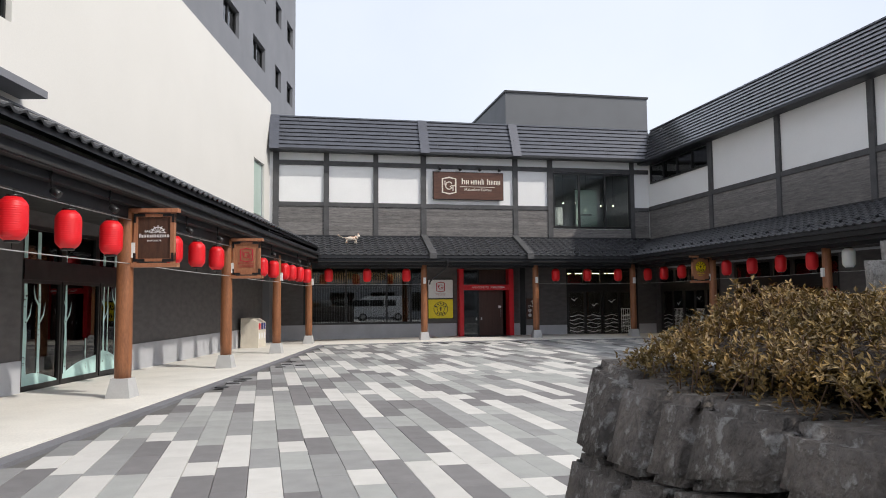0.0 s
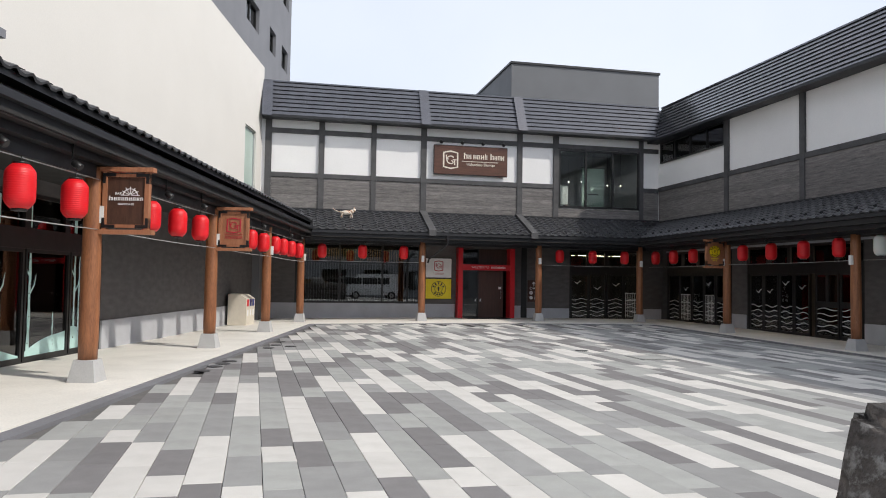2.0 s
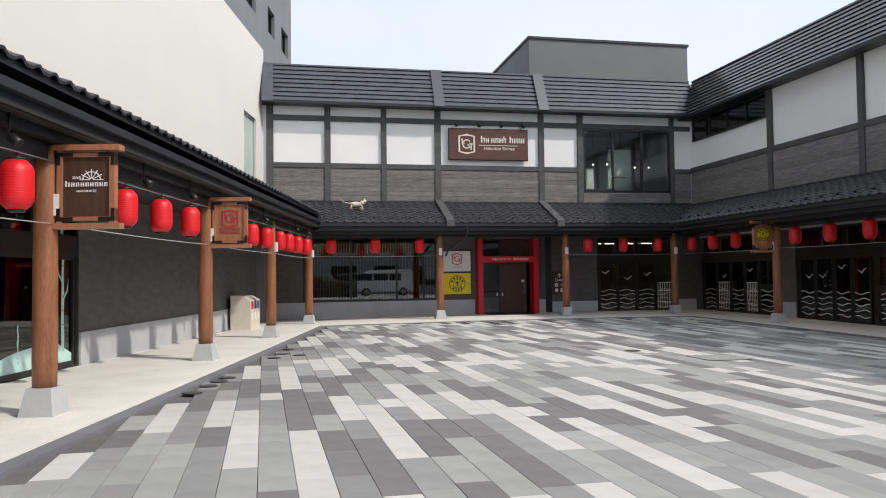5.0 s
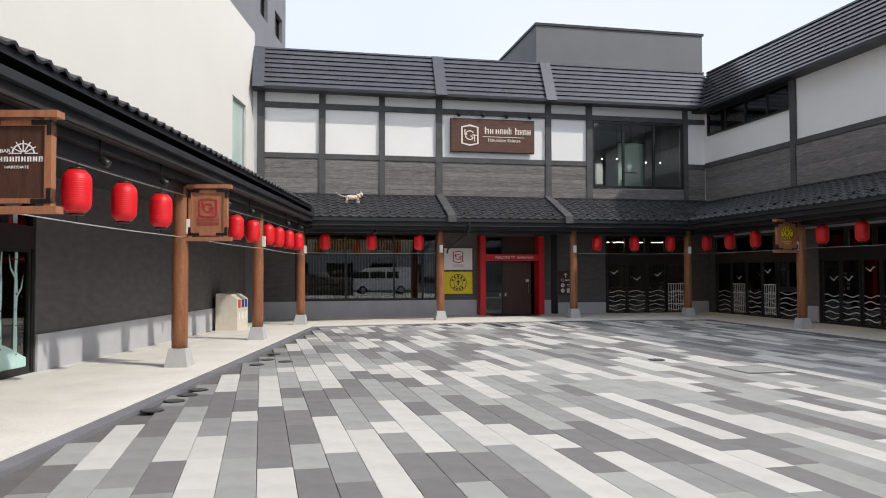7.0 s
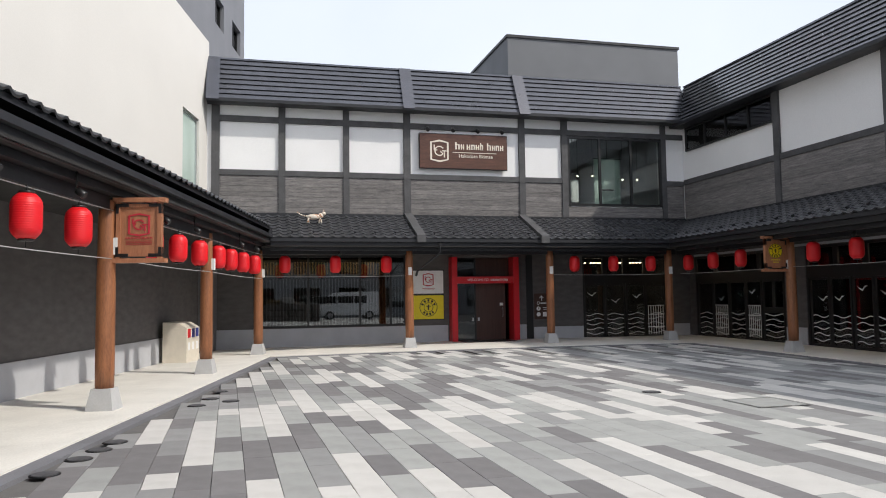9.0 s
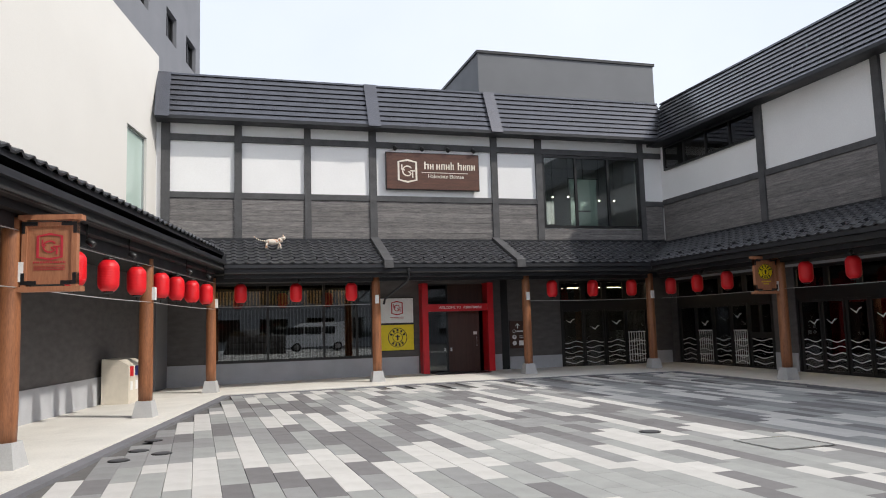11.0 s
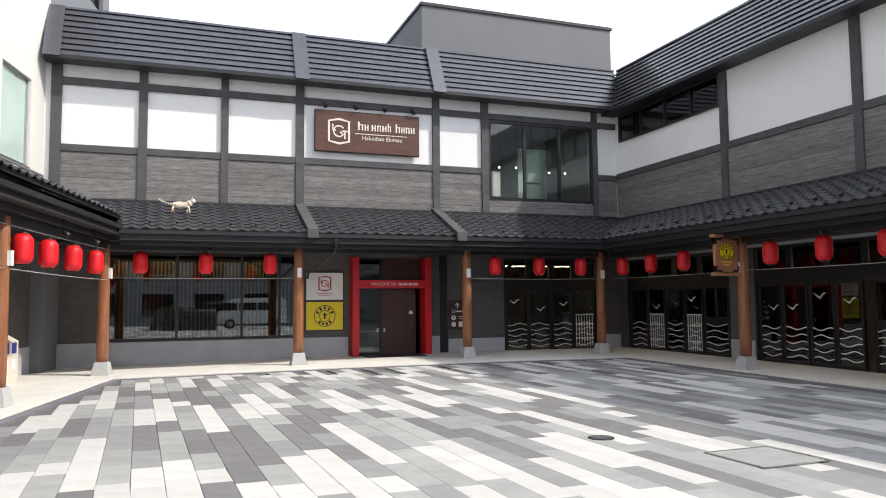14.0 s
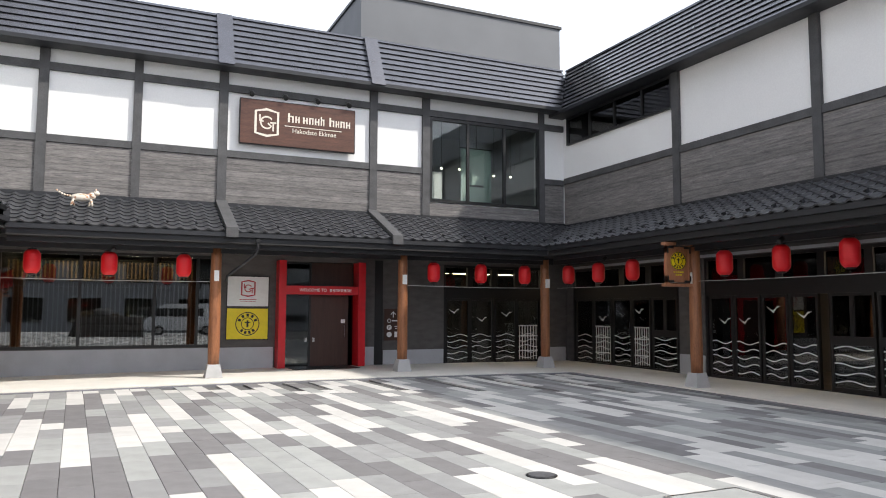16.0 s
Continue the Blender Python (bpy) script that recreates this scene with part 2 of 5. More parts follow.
def box(bm, x0, x1, y0, y1, z0, z1, m=None):
    vs = [bm.verts.new(p) for p in ((x0, y0, z0), (x1, y0, z0), (x1, y1, z0), (x0, y1, z0), (x0, y0, z1), (x1, y0, z1), (x1, y1, z1), (x0, y1, z1))]
    for f in ((3, 2, 1, 0), (4, 5, 6, 7), (0, 1, 5, 4), (1, 2, 6, 5), (2, 3, 7, 6), (3, 0, 4, 7)):
        bm.faces.new([vs[i] for i in f])
    if m is not None:
        bmesh.ops.transform(bm, matrix=m, verts=vs)
    return vs


def prism(bm, pts, z0, z1):
    """An upright prism over plan points, counter-clockwise; z0, z1 are numbers or functions of (x, y)."""
    f0 = z0 if callable(z0) else lambda x, y: z0
    f1 = z1 if callable(z1) else lambda x, y: z1
    a = [bm.verts.new((x, y, f0(x, y))) for x, y in pts]
    b = [bm.verts.new((x, y, f1(x, y))) for x, y in pts]
    n = len(pts)
    bm.faces.new(list(reversed(a)))
    bm.faces.new(b)
    for i in range(n):
        j = (i + 1) % n
        bm.faces.new((a[i], a[j], b[j], b[i]))


def lathe(bm, prof, seg=20, centre=(0, 0)):
    """A turned body from (radius, z) pairs, capped."""
    rings = []
    for r, z in prof:
        rings.append([bm.verts.new((centre[0] + r * math.cos(2 * math.pi * i / seg), centre[1] + r * math.sin(2 * math.pi * i / seg), z)) for i in range(seg)])
    for a, b in zip(rings, rings[1:]):
        for i in range(seg):
            j = (i + 1) % seg
            bm.faces.new((a[i], a[j], b[j], b[i])).smooth = True
    bm.faces.new(list(reversed(rings[0])))
    bm.faces.new(rings[-1])


def tube(bm, pts, r, seg=8):
    """A round bar along points."""
    rings = []
    pts = [Vector(p) for p in pts]
    for i, p in enumerate(pts):
        d = (pts[min(i + 1, len(pts) - 1)] - pts[max(i - 1, 0)]).normalized()
        s = d.cross(Vector((0, 0, 1)))
        s = s.normalized() if s.length > 1e-4 else Vector((1, 0, 0))
        q = s.cross(d)
        rings.append([bm.verts.new(p + r * (s * math.cos(2 * math.pi * k / seg) + q * math.sin(2 * math.pi * k / seg))) for k in range(seg)])
    for a, b in zip(rings, rings[1:]):
        for k in range(seg):
            bm.faces.new((a[k], b[k], b[(k + 1) % seg], a[(k + 1) % seg])).smooth = True
    bm.faces.new(rings[0])
    bm.faces.new(list(reversed(rings[-1])))


def bevel(bm, w=0.01, seg=1):
    bmesh.ops.bevel(bm, geom=[e for e in bm.edges if e.is_manifold and e.calc_face_angle(0) > 0.5], offset=w, segments=seg, affect="EDGES", clamp_overlap=True)


def ob_of(name, bm, material, m=I4, parent=None, fix=True):
    if fix:
        bmesh.ops.recalc_face_normals(bm, faces=bm.faces)
    me = bpy.data.meshes.new(name)
    bm.to_mesh(me)
    bm.free()
    me.materials.append(material)
    ob = new(name, me)
    ob.matrix_basis = m
    if parent is not None:
        ob.parent = parent
    return ob


def part(name, bm, material, parent, label="", m=I4):
    ob = ob_of(name, bm, material, m, parent)
    return tagged(ob, label)


def boxes(name, rows, material, parent=None, m=I4, bev=0.0, label=""):
    bm = bmesh.new()
    for r in rows:
        box(bm, *r)
    if bev:
        bevel(bm, bev)
    ob = ob_of(name, bm, material, m, parent)
    return tagged(ob, label)


def piece(name, mesh, parent, m):
    ob = new(name, mesh)
    ob.parent = parent
    ob.matrix_basis = m
    return ob


def box_mesh(name, dims, material, bev=0.0):
    bm = bmesh.new()
    x, y, z = dims
    box(bm, -x / 2, x / 2, -y / 2, y / 2, -z / 2, z / 2)
    if bev:
        bevel(bm, bev)
    bmesh.ops.recalc_face_normals(bm, faces=bm.faces)
    me = bpy.data.meshes.new(name)
    bm.to_mesh(me)
    bm.free()
    me.materials.append(material)
    return me


def thing(name, m, label, category, group="", kind=""):
    return tagged(setm(new(name), m), label, category, group, kind)


def setm(ob, m):
    ob.matrix_basis = m
    return ob


def wall(name, u0, u1, z0, z1, d0, d1, openings, material, m, label):
    """A thick wall along u with openings (u0, u1, z0, z1) cut through it."""
    us = sorted({u0, u1, *[o[0] for o in openings], *[o[1] for o in openings]})
    zs = sorted({z0, z1, *[o[2] for o in openings], *[o[3] for o in openings]})
    bm = bmesh.new()
    solid = lambda i, j: 0 <= i < len(us) - 1 and 0 <= j < len(zs) - 1 and not any(
        o[0] <= us[i] + 1e-6 and us[i + 1] <= o[1] + 1e-6 and o[2] <= zs[j] + 1e-6 and zs[j + 1] <= o[3] + 1e-6 for o in openings)
    vert = {}

    def v(i, j, k):
        if (i, j, k) not in vert:
            vert[i, j, k] = bm.verts.new((us[i], (d0, d1)[k], zs[j]))
        return vert[i, j, k]
    for i in range(len(us) - 1):
        for j in range(len(zs) - 1):
            if not solid(i, j):
                continue
            bm.faces.new((v(i, j, 0), v(i + 1, j, 0), v(i + 1, j + 1, 0), v(i, j + 1, 0)))
            bm.faces.new((v(i, j, 1), v(i, j + 1, 1), v(i + 1, j + 1, 1), v(i + 1, j, 1)))
            for di, dj, a, b in ((-1, 0, (i, j), (i, j + 1)), (1, 0, (i + 1, j), (i + 1, j + 1)), (0, -1, (i, j), (i + 1, j)), (0, 1, (i, j + 1), (i + 1, j + 1))):
                if not solid(i + di, j + dj):
                    bm.faces.new((v(*a, 0), v(*b, 0), v(*b, 1), v(*a, 1)))
    return tagged(ob_of(name, bm, material, m), label, "wall", kind="structure")


def frame_matrix(ox, oy, dx, dy):
    """Local axes for a side of the court: x along the wall, y into the building, z up; (dx, dy) points into the building."""
    return Matrix(((dy, dx, 0, ox), (-dx, dy, 0, oy), (0, 0, 1, 0), (0, 0, 0, 1)))


KL = 0.204
LN = math.hypot(1, KL)
FB = frame_matrix(0, 31.4, 0, 1)                          # back range
FL = frame_matrix(-3.369, 14.6, -1 / LN, KL / LN)           # left range, not square to the rest
FR = frame_matrix(17.2, 0, 1, 0)                           # right range; local x = -world y
COL_B, COL_L, COL_R = -2.45, -2.07, -1.95                   # post lines, in front of the ground-floor walls
EAVE_B, EAVE_L, EAVE_R = -3.2, -2.48, -2.7
UP_B, UP_L, UP_R = -1.3, -0.28, -0.92                      # upper walls
EZ, SLOPE = 3.42, 0.437
EZL, SLOPE_L = 3.71, 0.40                                  # the west eave stands a little higher


# ---- ground ----
def gz(x, y):
    """Height of the paved court: a gentle twist, falling towards the east on the street side."""
    a, b = (min(max(x, -3.0), 15.2) - 8) / 8, (min(max(y, 4.0), 29.0) - 17) / 10
    return 0.091 - 0.0759 * a + 0.0329 * b - 0.0554 * a * a + 0.0836 * a * b - 0.0047 * b * b


boxes("ground", [(-400, 400, -400, 400, -0.6, -0.25)], M_GROUND)
tagged(bpy.data.objects["ground"], "grey asphalt ground reaching the horizon", "ground", kind="structure")


def left_x(u, d):
    p = FL @ Vector((u, d, 0))
    return p.x, p.y


def wall_x(y, d):
    """x on the left range's line d at this y."""
    return left_x((y - 14.6 - d * KL / LN) * LN, d)[0]


def kerb_x(y):
    """Court edge of the left kerb, which runs a little askew to the wall."""
    return -1.17 + 0.186 * (y - 10)


KERB_Y, KERB_E, KERB_W = 27.4, 14.66, 0.2
YS = [4 + 1.95 * k for k in range(13)]


def strips(bm, lo, hi, ys, dz):
    """A slab between two lines x = lo(y) and x = hi(y), laid in lengths that follow the ground."""
    for y0, y1 in zip(ys, ys[1:]):
        prism(bm, [(lo(y0), y0), (hi(y0), y0), (hi(y1), y1), (lo(y1), y1)], -0.3, lambda x, y: gz(x, y) + dz)


# raised walkways of pale concrete under the eaves
bm = bmesh.new()
strips(bm, lambda y: wall_x(y, 0.1), lambda y: kerb_x(y) - KERB_W, YS + [KERB_Y + KERB_W], 0.03)
strips(bm, lambda y: KERB_E + KERB_W, lambda y: 17.3, YS + [KERB_Y + KERB_W], 0.03)
for k in range(8):
    x0, x1 = (wall_x(KERB_Y + KERB_W, 0.1) if k == 0 else 2.16 * k), 2.16 * (k + 1) + (0.02 if k == 7 else 0)
    prism(bm, [(x0, KERB_Y + KERB_W), (x1, KERB_Y + KERB_W), (x1, 31.5), (x0, 31.5)], -0.3, lambda x, y: gz(x, y) + 0.03)
tagged(ob_of("pavement", bm, M_SLAB), "pale concrete walkway slab under the eaves", "pavement", kind="structure")
kerb = tagged(new("kerb"), "dark grey drain kerb along the walkway", "kerb", kind="structure")
for lo, hi in ((lambda y: kerb_x(y) - KERB_W, kerb_x), (lambda y: KERB_E, lambda y: KERB_E + KERB_W)):
    bm = bmesh.new()
    strips(bm, lo, hi, YS + [KERB_Y + KERB_W], 0.012)
    part("channel", bm, M_KERB, kerb)
bm = bmesh.new()
for k in range(8):
    x0, x1 = [kerb_x(KERB_Y) + (KERB_E - kerb_x(KERB_Y)) * (k + i) / 8 for i in (0, 1)]
    prism(bm, [(x0, KERB_Y), (x1, KERB_Y), (x1, KERB_Y + KERB_W), (x0, KERB_Y + KERB_W)], -0.3, lambda x, y: gz(x, y) + 0.012)
part("channel", bm, M_KERB, kerb)

# ---- left range: tall white hotel wall with grey upper storeys ----
Z_WHITE = 9.6
w_up = [(13.54, 15.08, 4.87, 6.93), (-3.0, -1.55, 6.08, 8.2)]
wall("wall_west_upper", -12, 16.1, 3.3, Z_WHITE, UP_L, UP_L + 0.3, w_up, M_WHITE, FL, "tall cream white rendered hotel wall")
tw = []
for k in range(4):
    z = 10.52 + 2.75 * k
    for u0, u1 in ((13.25, 15.1), (16.8, 17.9), (19.05, 20.3), (9.6, 11.4), (6.2, 7.9)):
        tw.append((u0, u1, z, z + 0.93))
wall("wall_west_tower", -12, 20.9, Z_WHITE, 21.5, UP_L + 0.004, UP_L + 0.3, tw, M_GREYWALL, FL, "grey upper storeys of the hotel with small windows")
wall("wall_west_tower_end", 16.1, 20.9, 0, Z_WHITE, UP_L + 0.004, UP_L + 0.3, [], M_GREYWALL, FL, "grey end wall of the hotel behind the roof")
boxes("wall_west_tower_return", [(20.6, 20.9, UP_L + 0.31, 12, 0, 21.5), (21.0, 21.35, UP_L + 0.5, 1.2, 0, 20.2)], M_GREYWALL, m=FL)
tagged(bpy.data.objects["wall_west_tower_return"], "grey side wall of the hotel tower", "wall", kind="structure")
boxes("roof_west_tower", [(-12, 20.9, UP_L - 0.05, 12, 21.5, 21.7)], M_GREYWALL, m=FL)
tagged(bpy.data.objects["roof_west_tower"], "flat grey parapet roof of the hotel", "roof", kind="structure")
boxes("trim_west", [(-12, 16.1, UP_L - 0.02, UP_L + 0.01, 4.80, 4.835)], M_GREYWALL, m=FL)
tagged(bpy.data.objects["trim_west"], "thin grey drip rail on the white wall", "trim", kind="structure")


def window(name, u0, u1, z0, z1, d, m, cols, label, rows=(), fw=0.05, glass=M_GLASS, frame_m=M_BLACK, depth=0.09, backing=True, sill=False):
    """A framed window set into an opening; cols and rows give the bars."""
    w = thing(name, m, label, "window", kind="structure")
    boxes("window_frame", [(u0, u0 + fw, d, d + depth, z0, z1), (u1 - fw, u1, d, d + depth, z0, z1), (u0 + fw, u1 - fw, d, d + depth, z1 - fw, z1),
                           (u0 + fw, u1 - fw, d, d + depth, z0, z0 + fw)], frame_m, w)
    ed = [u0 + fw, *cols, u1 - fw]
    for c in cols:
        boxes("mullion", [(c - fw * 0.5, c + fw * 0.5, d + 0.004, d + depth - 0.004, z0 + fw, z1 - fw)], frame_m, w)
    for a, b in zip(ed, ed[1:]):
        g = boxes("pane", [(a + 0.005, b - 0.005, d + depth * 0.5, d + depth * 0.5 + 0.008, z0 + fw, z1 - fw)], glass, w)
        g.visible_shadow = False
    if sill:
        boxes("window_sill", [(u0 - 0.04, u1 + 0.04, d - 0.07, d + 0.02, z0 - 0.05, z0)], frame_m, w)
    if backing:
        boxes("room_back", [(u0 - 0.05, u1 + 0.05, d + 0.9, d + 0.95, z0 - 0.1, z1 + 0.1)], M_ROOM, w)
    return w


w1 = window("window_1", 13.54, 15.08, 4.87, 6.93, UP_L + 0.06, FL, (), "tall fixed window with an opaque pale green pane in the white wall", glass=M_SATIN, sill=True, frame_m=M_STEEL)
# pale sheet added behind the glass to keep the pane from going dark
boxes("roller_blind", [(13.6, 15.02, UP_L + 0.135, UP_L + 0.14, 4.93, 6.87)], M_PALEGREEN, w1, label="pale green sheet added close behind the pane")
window("window_2", -3.0, -1.55, 6.08, 8.2, UP_L + 0.10, FL, (), "grey framed window high in the white wall", sill=True)
for k, o in enumerate(tw):
    window("window_%d" % (10 + k), *o, UP_L + 0.12, FL, (0.5 * (o[0] + o[1]),), "small two-part hotel window", fw=0.06, glass=M_GLASSH)
# flat canopy on the white wall
boxes("canopy", [(-5.6, -1.25, UP_L - 0.45, UP_L, 4.93, 5.05)], M_GREYWALL, m=FL, bev=0.01)
tagged(bpy.data.objects["canopy"], "thin grey flat canopy on the white wall", "canopy", kind="structure")

# ---- ground-floor walls ----
GL_U0, GL_U1 = -0.53, 3.64
wall("wall_west", -9, 17.6, -0.1, 3.6, 0.0, 0.25, [(GL_U0, GL_U1, 0.0, 3.0)], M_PLASTER, FL, "dark charcoal plaster wall under the gallery")
boxes("baseboard_west", [(-9, GL_U0 - 0.02, -0.035, 0, 0, 0.68), (GL_U1 + 0.02, 17.1, -0.035, 0, 0, 0.70)], M_DADO, m=FL, bev=0.004)
tagged(bpy.data.objects["baseboard_west"], "pale grey rendered plinth along the dark wall", "baseboard", kind="structure")
BW = (1.45, 6.45, 0.72, 3.08)         # large window, back range
BD = (7.95, 10.35, 0.03, 3.0)         # entrance
BG = (12.9, 16.3, 0.03, 3.04)         # folding glass doors
wall("wall_north", -0.3, 17.4, -0.1, 3.6, 0.0, 0.3, [BW, BD, BG], M_PLASTER, FB, "dark charcoal plaster wall of the back range")
boxes("baseboard_north", [(-0.1, BD[0] - 0.06, -0.035, 0, 0, 0.7), (10.45, 10.72, -0.035, 0, 0, 0.66), (11.0, BG[0] - 0.02, -0.035, 0, 0, 0.56),
                          (BG[1] + 0.02, 17.15, -0.035, 0, 0, 0.56)], M_DADO, m=FB, bev=0.004)
tagged(bpy.data.objects["baseboard_north"], "pale grey rendered plinth", "baseboard", kind="structure")
RG1, RG2, RG3 = (-31.0, -26.25, 0.03, 2.98), (-25.35, -19.9, 0.03, 2.98), (-18.3, -12.5, 0.03, 2.98)
wall("wall_east", -31.35, -4, -0.1, 3.6, 0.0, 0.3, [RG1, RG2, RG3], M_PLASTER, FR, "dark charcoal plaster wall of the east range")
boxes("baseboard_east", [(RG1[1] + 0.02, RG2[0] - 0.02, -0.035, 0, 0, 0.6), (RG2[1] + 0.02, RG3[0] - 0.02, -0.035, 0, 0, 0.6), (RG3[1] + 0.02, -4, -0.035, 0, 0, 0.6)],
      M_DADO, m=FR, bev=0.004)
tagged(bpy.data.objects["baseboard_east"], "pale grey rendered plinth", "baseboard", kind="structure")


def room(name, u0, u1, d0, d1, z1, m, label, slab=M_ROOMF):
    r = thing(name, m, label, "room", kind="structure")
    boxes("room_floor", [(u0, u1, d0, d1, -0.05, 0.02)], slab, r)
    boxes("room_wall", [(u0, u1, d1, d1 + 0.1, 0.02, z1)], M_ROOM, r)
    boxes("room_wall", [(u0 - 0.1, u0, d0, d1, 0.02, z1)], M_ROOM, r)
    boxes("room_wall", [(u1, u1 + 0.1, d0, d1, 0.02, z1)], M_ROOM, r)
    boxes("room_ceiling", [(u0, u1, d0, d1, z1, z1 + 0.05)], M_ROOM, r)
    return r


room("interior_west", GL_U0 - 0.6, GL_U1 + 1.5, 0.25, 4.5, 3.2, FL, "dim bar interior behind the glass")
room("interior_north", 0.5, 7.6, 0.3, 5.0, 3.2, FB, "dim lounge interior behind the window")
room("interior_entrance", 7.8, 10.6, 0.3, 3.0, 3.2, FB, "dark entrance lobby")
rm = room("interior_shop", 12.4, 17.0, 0.3, 4.2, 3.2, FB, "dim shop interior with warm ceiling light")
room("interior_east", -31.0, -11.5, 0.3, 5.0, 3.2, FR, "dim restaurant interior behind glass")

# ---- soffits and eaves ----
def ez(d, e, s=SLOPE):
    return EZ + s * (d - e)


P_EL, P_WL = (1.94, 28.2), (0.08, 30.1)        # valley between left and back roofs
P_ER, P_WR = (14.5, 28.2), (16.28, 30.1)       # valley between back and right roofs
UL0, YR0 = -9.0, 5.0
bm = bmesh.new()
prism(bm, [P_EL, P_ER, (14.5, YR0), (17.3, YR0), (17.3, 31.5), left_x(17.5, 0.05), P_WL], 3.14, 3.18)
prism(bm, [left_x(UL0, EAVE_L), P_EL, P_WL, left_x(17.4, 0.05), left_x(UL0, 0.05)], 3.25, 3.29)
tagged(ob_of("ceiling", bm, M_SOFFIT), "dark timber soffit under the eaves", "ceiling", kind="structure")


def lean_roof(name, plan, zf, label):
    r = tagged(new(name), label, "roof", kind="structure")
    bm = bmesh.new()
    prism(bm, plan, lambda x, y: zf(x, y) - 0.10, lambda x, y: zf(x, y) - 0.02)
    part("deck", bm, M_FASCIA, r)
    return r


FLI = FL.inverted()
zl = lambda x, y: ez((FLI @ Vector((x, y, 0))).y, EAVE_L, SLOPE_L) + EZL - EZ
zb = lambda x, y: ez(y - 31.4, EAVE_B)
zr = lambda x, y: ez(x - 17.2, EAVE_R)
roof_l = lean_roof("roof_west", [left_x(UL0, EAVE_L), P_EL, P_WL, left_x(UL0, UP_L)], zl, "lean-to roof of dark grey interlocking tiles over the west gallery")
roof_b = lean_roof("roof_north", [P_EL, P_ER, P_WR, P_WL], zb, "lean-to roof of dark grey interlocking tiles over the back entrance")
roof_r = lean_roof("roof_east", [P_ER, (14.5, YR0), (16.28, YR0), P_WR], zr, "lean-to roof of dark grey interlocking tiles over the east walkway")


def fascia(name, a, b, inward, label, up=0.0):
    """Fascia, gutter and lower beam along an eave from plan point a to b; inward points towards the building."""
    f = thing(name, I4, label, "eave", kind="structure")
    a, b, n = Vector((*a, 0)), Vector((*b, 0)), Vector((*inward, 0))

    def bar(nm, d0, d1, z0, z1, material):
        bm = bmesh.new()
        prism(bm, [tuple((p + n * d)[:2]) for p, d in ((a, d0), (b, d0), (b, d1), (a, d1))], z0 + up, z1 + up)
        part(nm, bm, material, f)
    bar("fascia_board", 0.02, 0.07, 3.14, 3.37, M_FASCIA)
    bar("gutter", -0.07, 0.018, 3.28, 3.37, M_FASCIA)
    bar("beam", 0.20, 0.34, 3.04, 3.138, M_FASCIA)
    return f


nl = (-1 / LN, KL / LN)
fascia("eave_west", left_x(UL0, EAVE_L), P_EL, nl, "black boxed eave with gutter", 0.10)
fascia("eave_north", P_EL, P_ER, (0, 1), "black boxed eave with gutter")
fascia("eave_east", P_ER, (14.5, YR0), (1, 0), "black boxed eave with gutter")
boxes("trim_east", [(-31.0, -YR0, -0.03, 0.0, 3.0, 3.07)], M_DADO, m=FR)
tagged(bpy.data.objects["trim_east"], "pale strip above the glass fronts", "trim", kind="structure")
# beam over the post lines
for nm, m, u0, u1, c in (("beam_west", FL, UL0, 14.76, COL_L), ("beam_north", FB, 1.6, 15.1, COL_B), ("beam_east", FR, -28.9, -YR0, COL_R)):
    boxes(nm, [(u0, u1, c - 0.07, c + 0.07, 2.96, 3.248 if m is FL else 3.136)], M_FASCIA, m=m, bev=0.006)
    tagged(bpy.data.objects[nm], "dark beam over the gallery posts", "beam", kind="structure")

# ---- upper back wall: white panels between dark timbers ----
wall("wall_north_upper", 0.05, 16.5, 3.6, 7.72, UP_B + 0.06, UP_B + 0.3, [(11.86, 15.43, 4.75, 7.1)], M_PANEL, FB, "white panelled upper wall of the back range")
tn = tagged(new("timber_frame_north"), "dark timber posts and rails over white panels", "timber frame", kind="structure")
setm(tn, FB)
posts_b = [(0.22, 0.46), (2.21, 2.42), (4.21, 4.40), (6.16, 6.38), (10.10, 10.31), (11.64, 11.86), (15.43, 15.61)]
for a, b in posts_b:
    boxes("post", [(a, b, UP_B - 0.03, UP_B + 0.056, 4.18, 7.75)], M_TIMBER, tn, bev=0.006)
spans = [(posts_b[i][1], posts_b[i + 1][0]) for i in range(6)] + [(15.61, 16.3)]
for i, (a, b) in enumerate(spans):
    boxes("top_rail", [(a, b, UP_B - 0.015, UP_B + 0.056, 7.12, 7.30)], M_TIMBER, tn, bev=0.004)
    if i != 5:
        boxes("mid_rail", [(a, b, UP_B - 0.015, UP_B + 0.056, 5.46, 5.63)], M_TIMBER, tn, bev=0.004)
boards_n = tagged(setm(new("cladding_north"), FB), "weathered grey-brown horizontal board cladding", "cladding", kind="structure")
for a, b in spans:
    hi = 4.66 if b > 15 and a < 12 else 5.455
    n = max(2, round((hi - 4.18) / 0.16))
    h = (hi - 4.18) / n
    for k in range(n):
        boxes("board", [(a + 0.002, b - 0.002, UP_B + 0.012 + 0.004 * (k % 2), UP_B + 0.056, 4.18 + h * k, 4.18 + h * (k + 1) - 0.004)], M_BOARD, boards_n)
window("window_3", 11.86, 15.43, 4.70, 7.1, UP_B - 0.01, FB, (13.06, 14.25), "large three-part window with black frame", fw=0.08, backing=False, glass=M_GLASSU)
room_up = thing("interior_upper", FB, "upper room with hanging lamps behind the large window", "room", kind="structure")
boxes("room_wall", [(11.5, 15.9, 2.6, 2.7, 4.3, 7.6)], M_DADO, room_up)
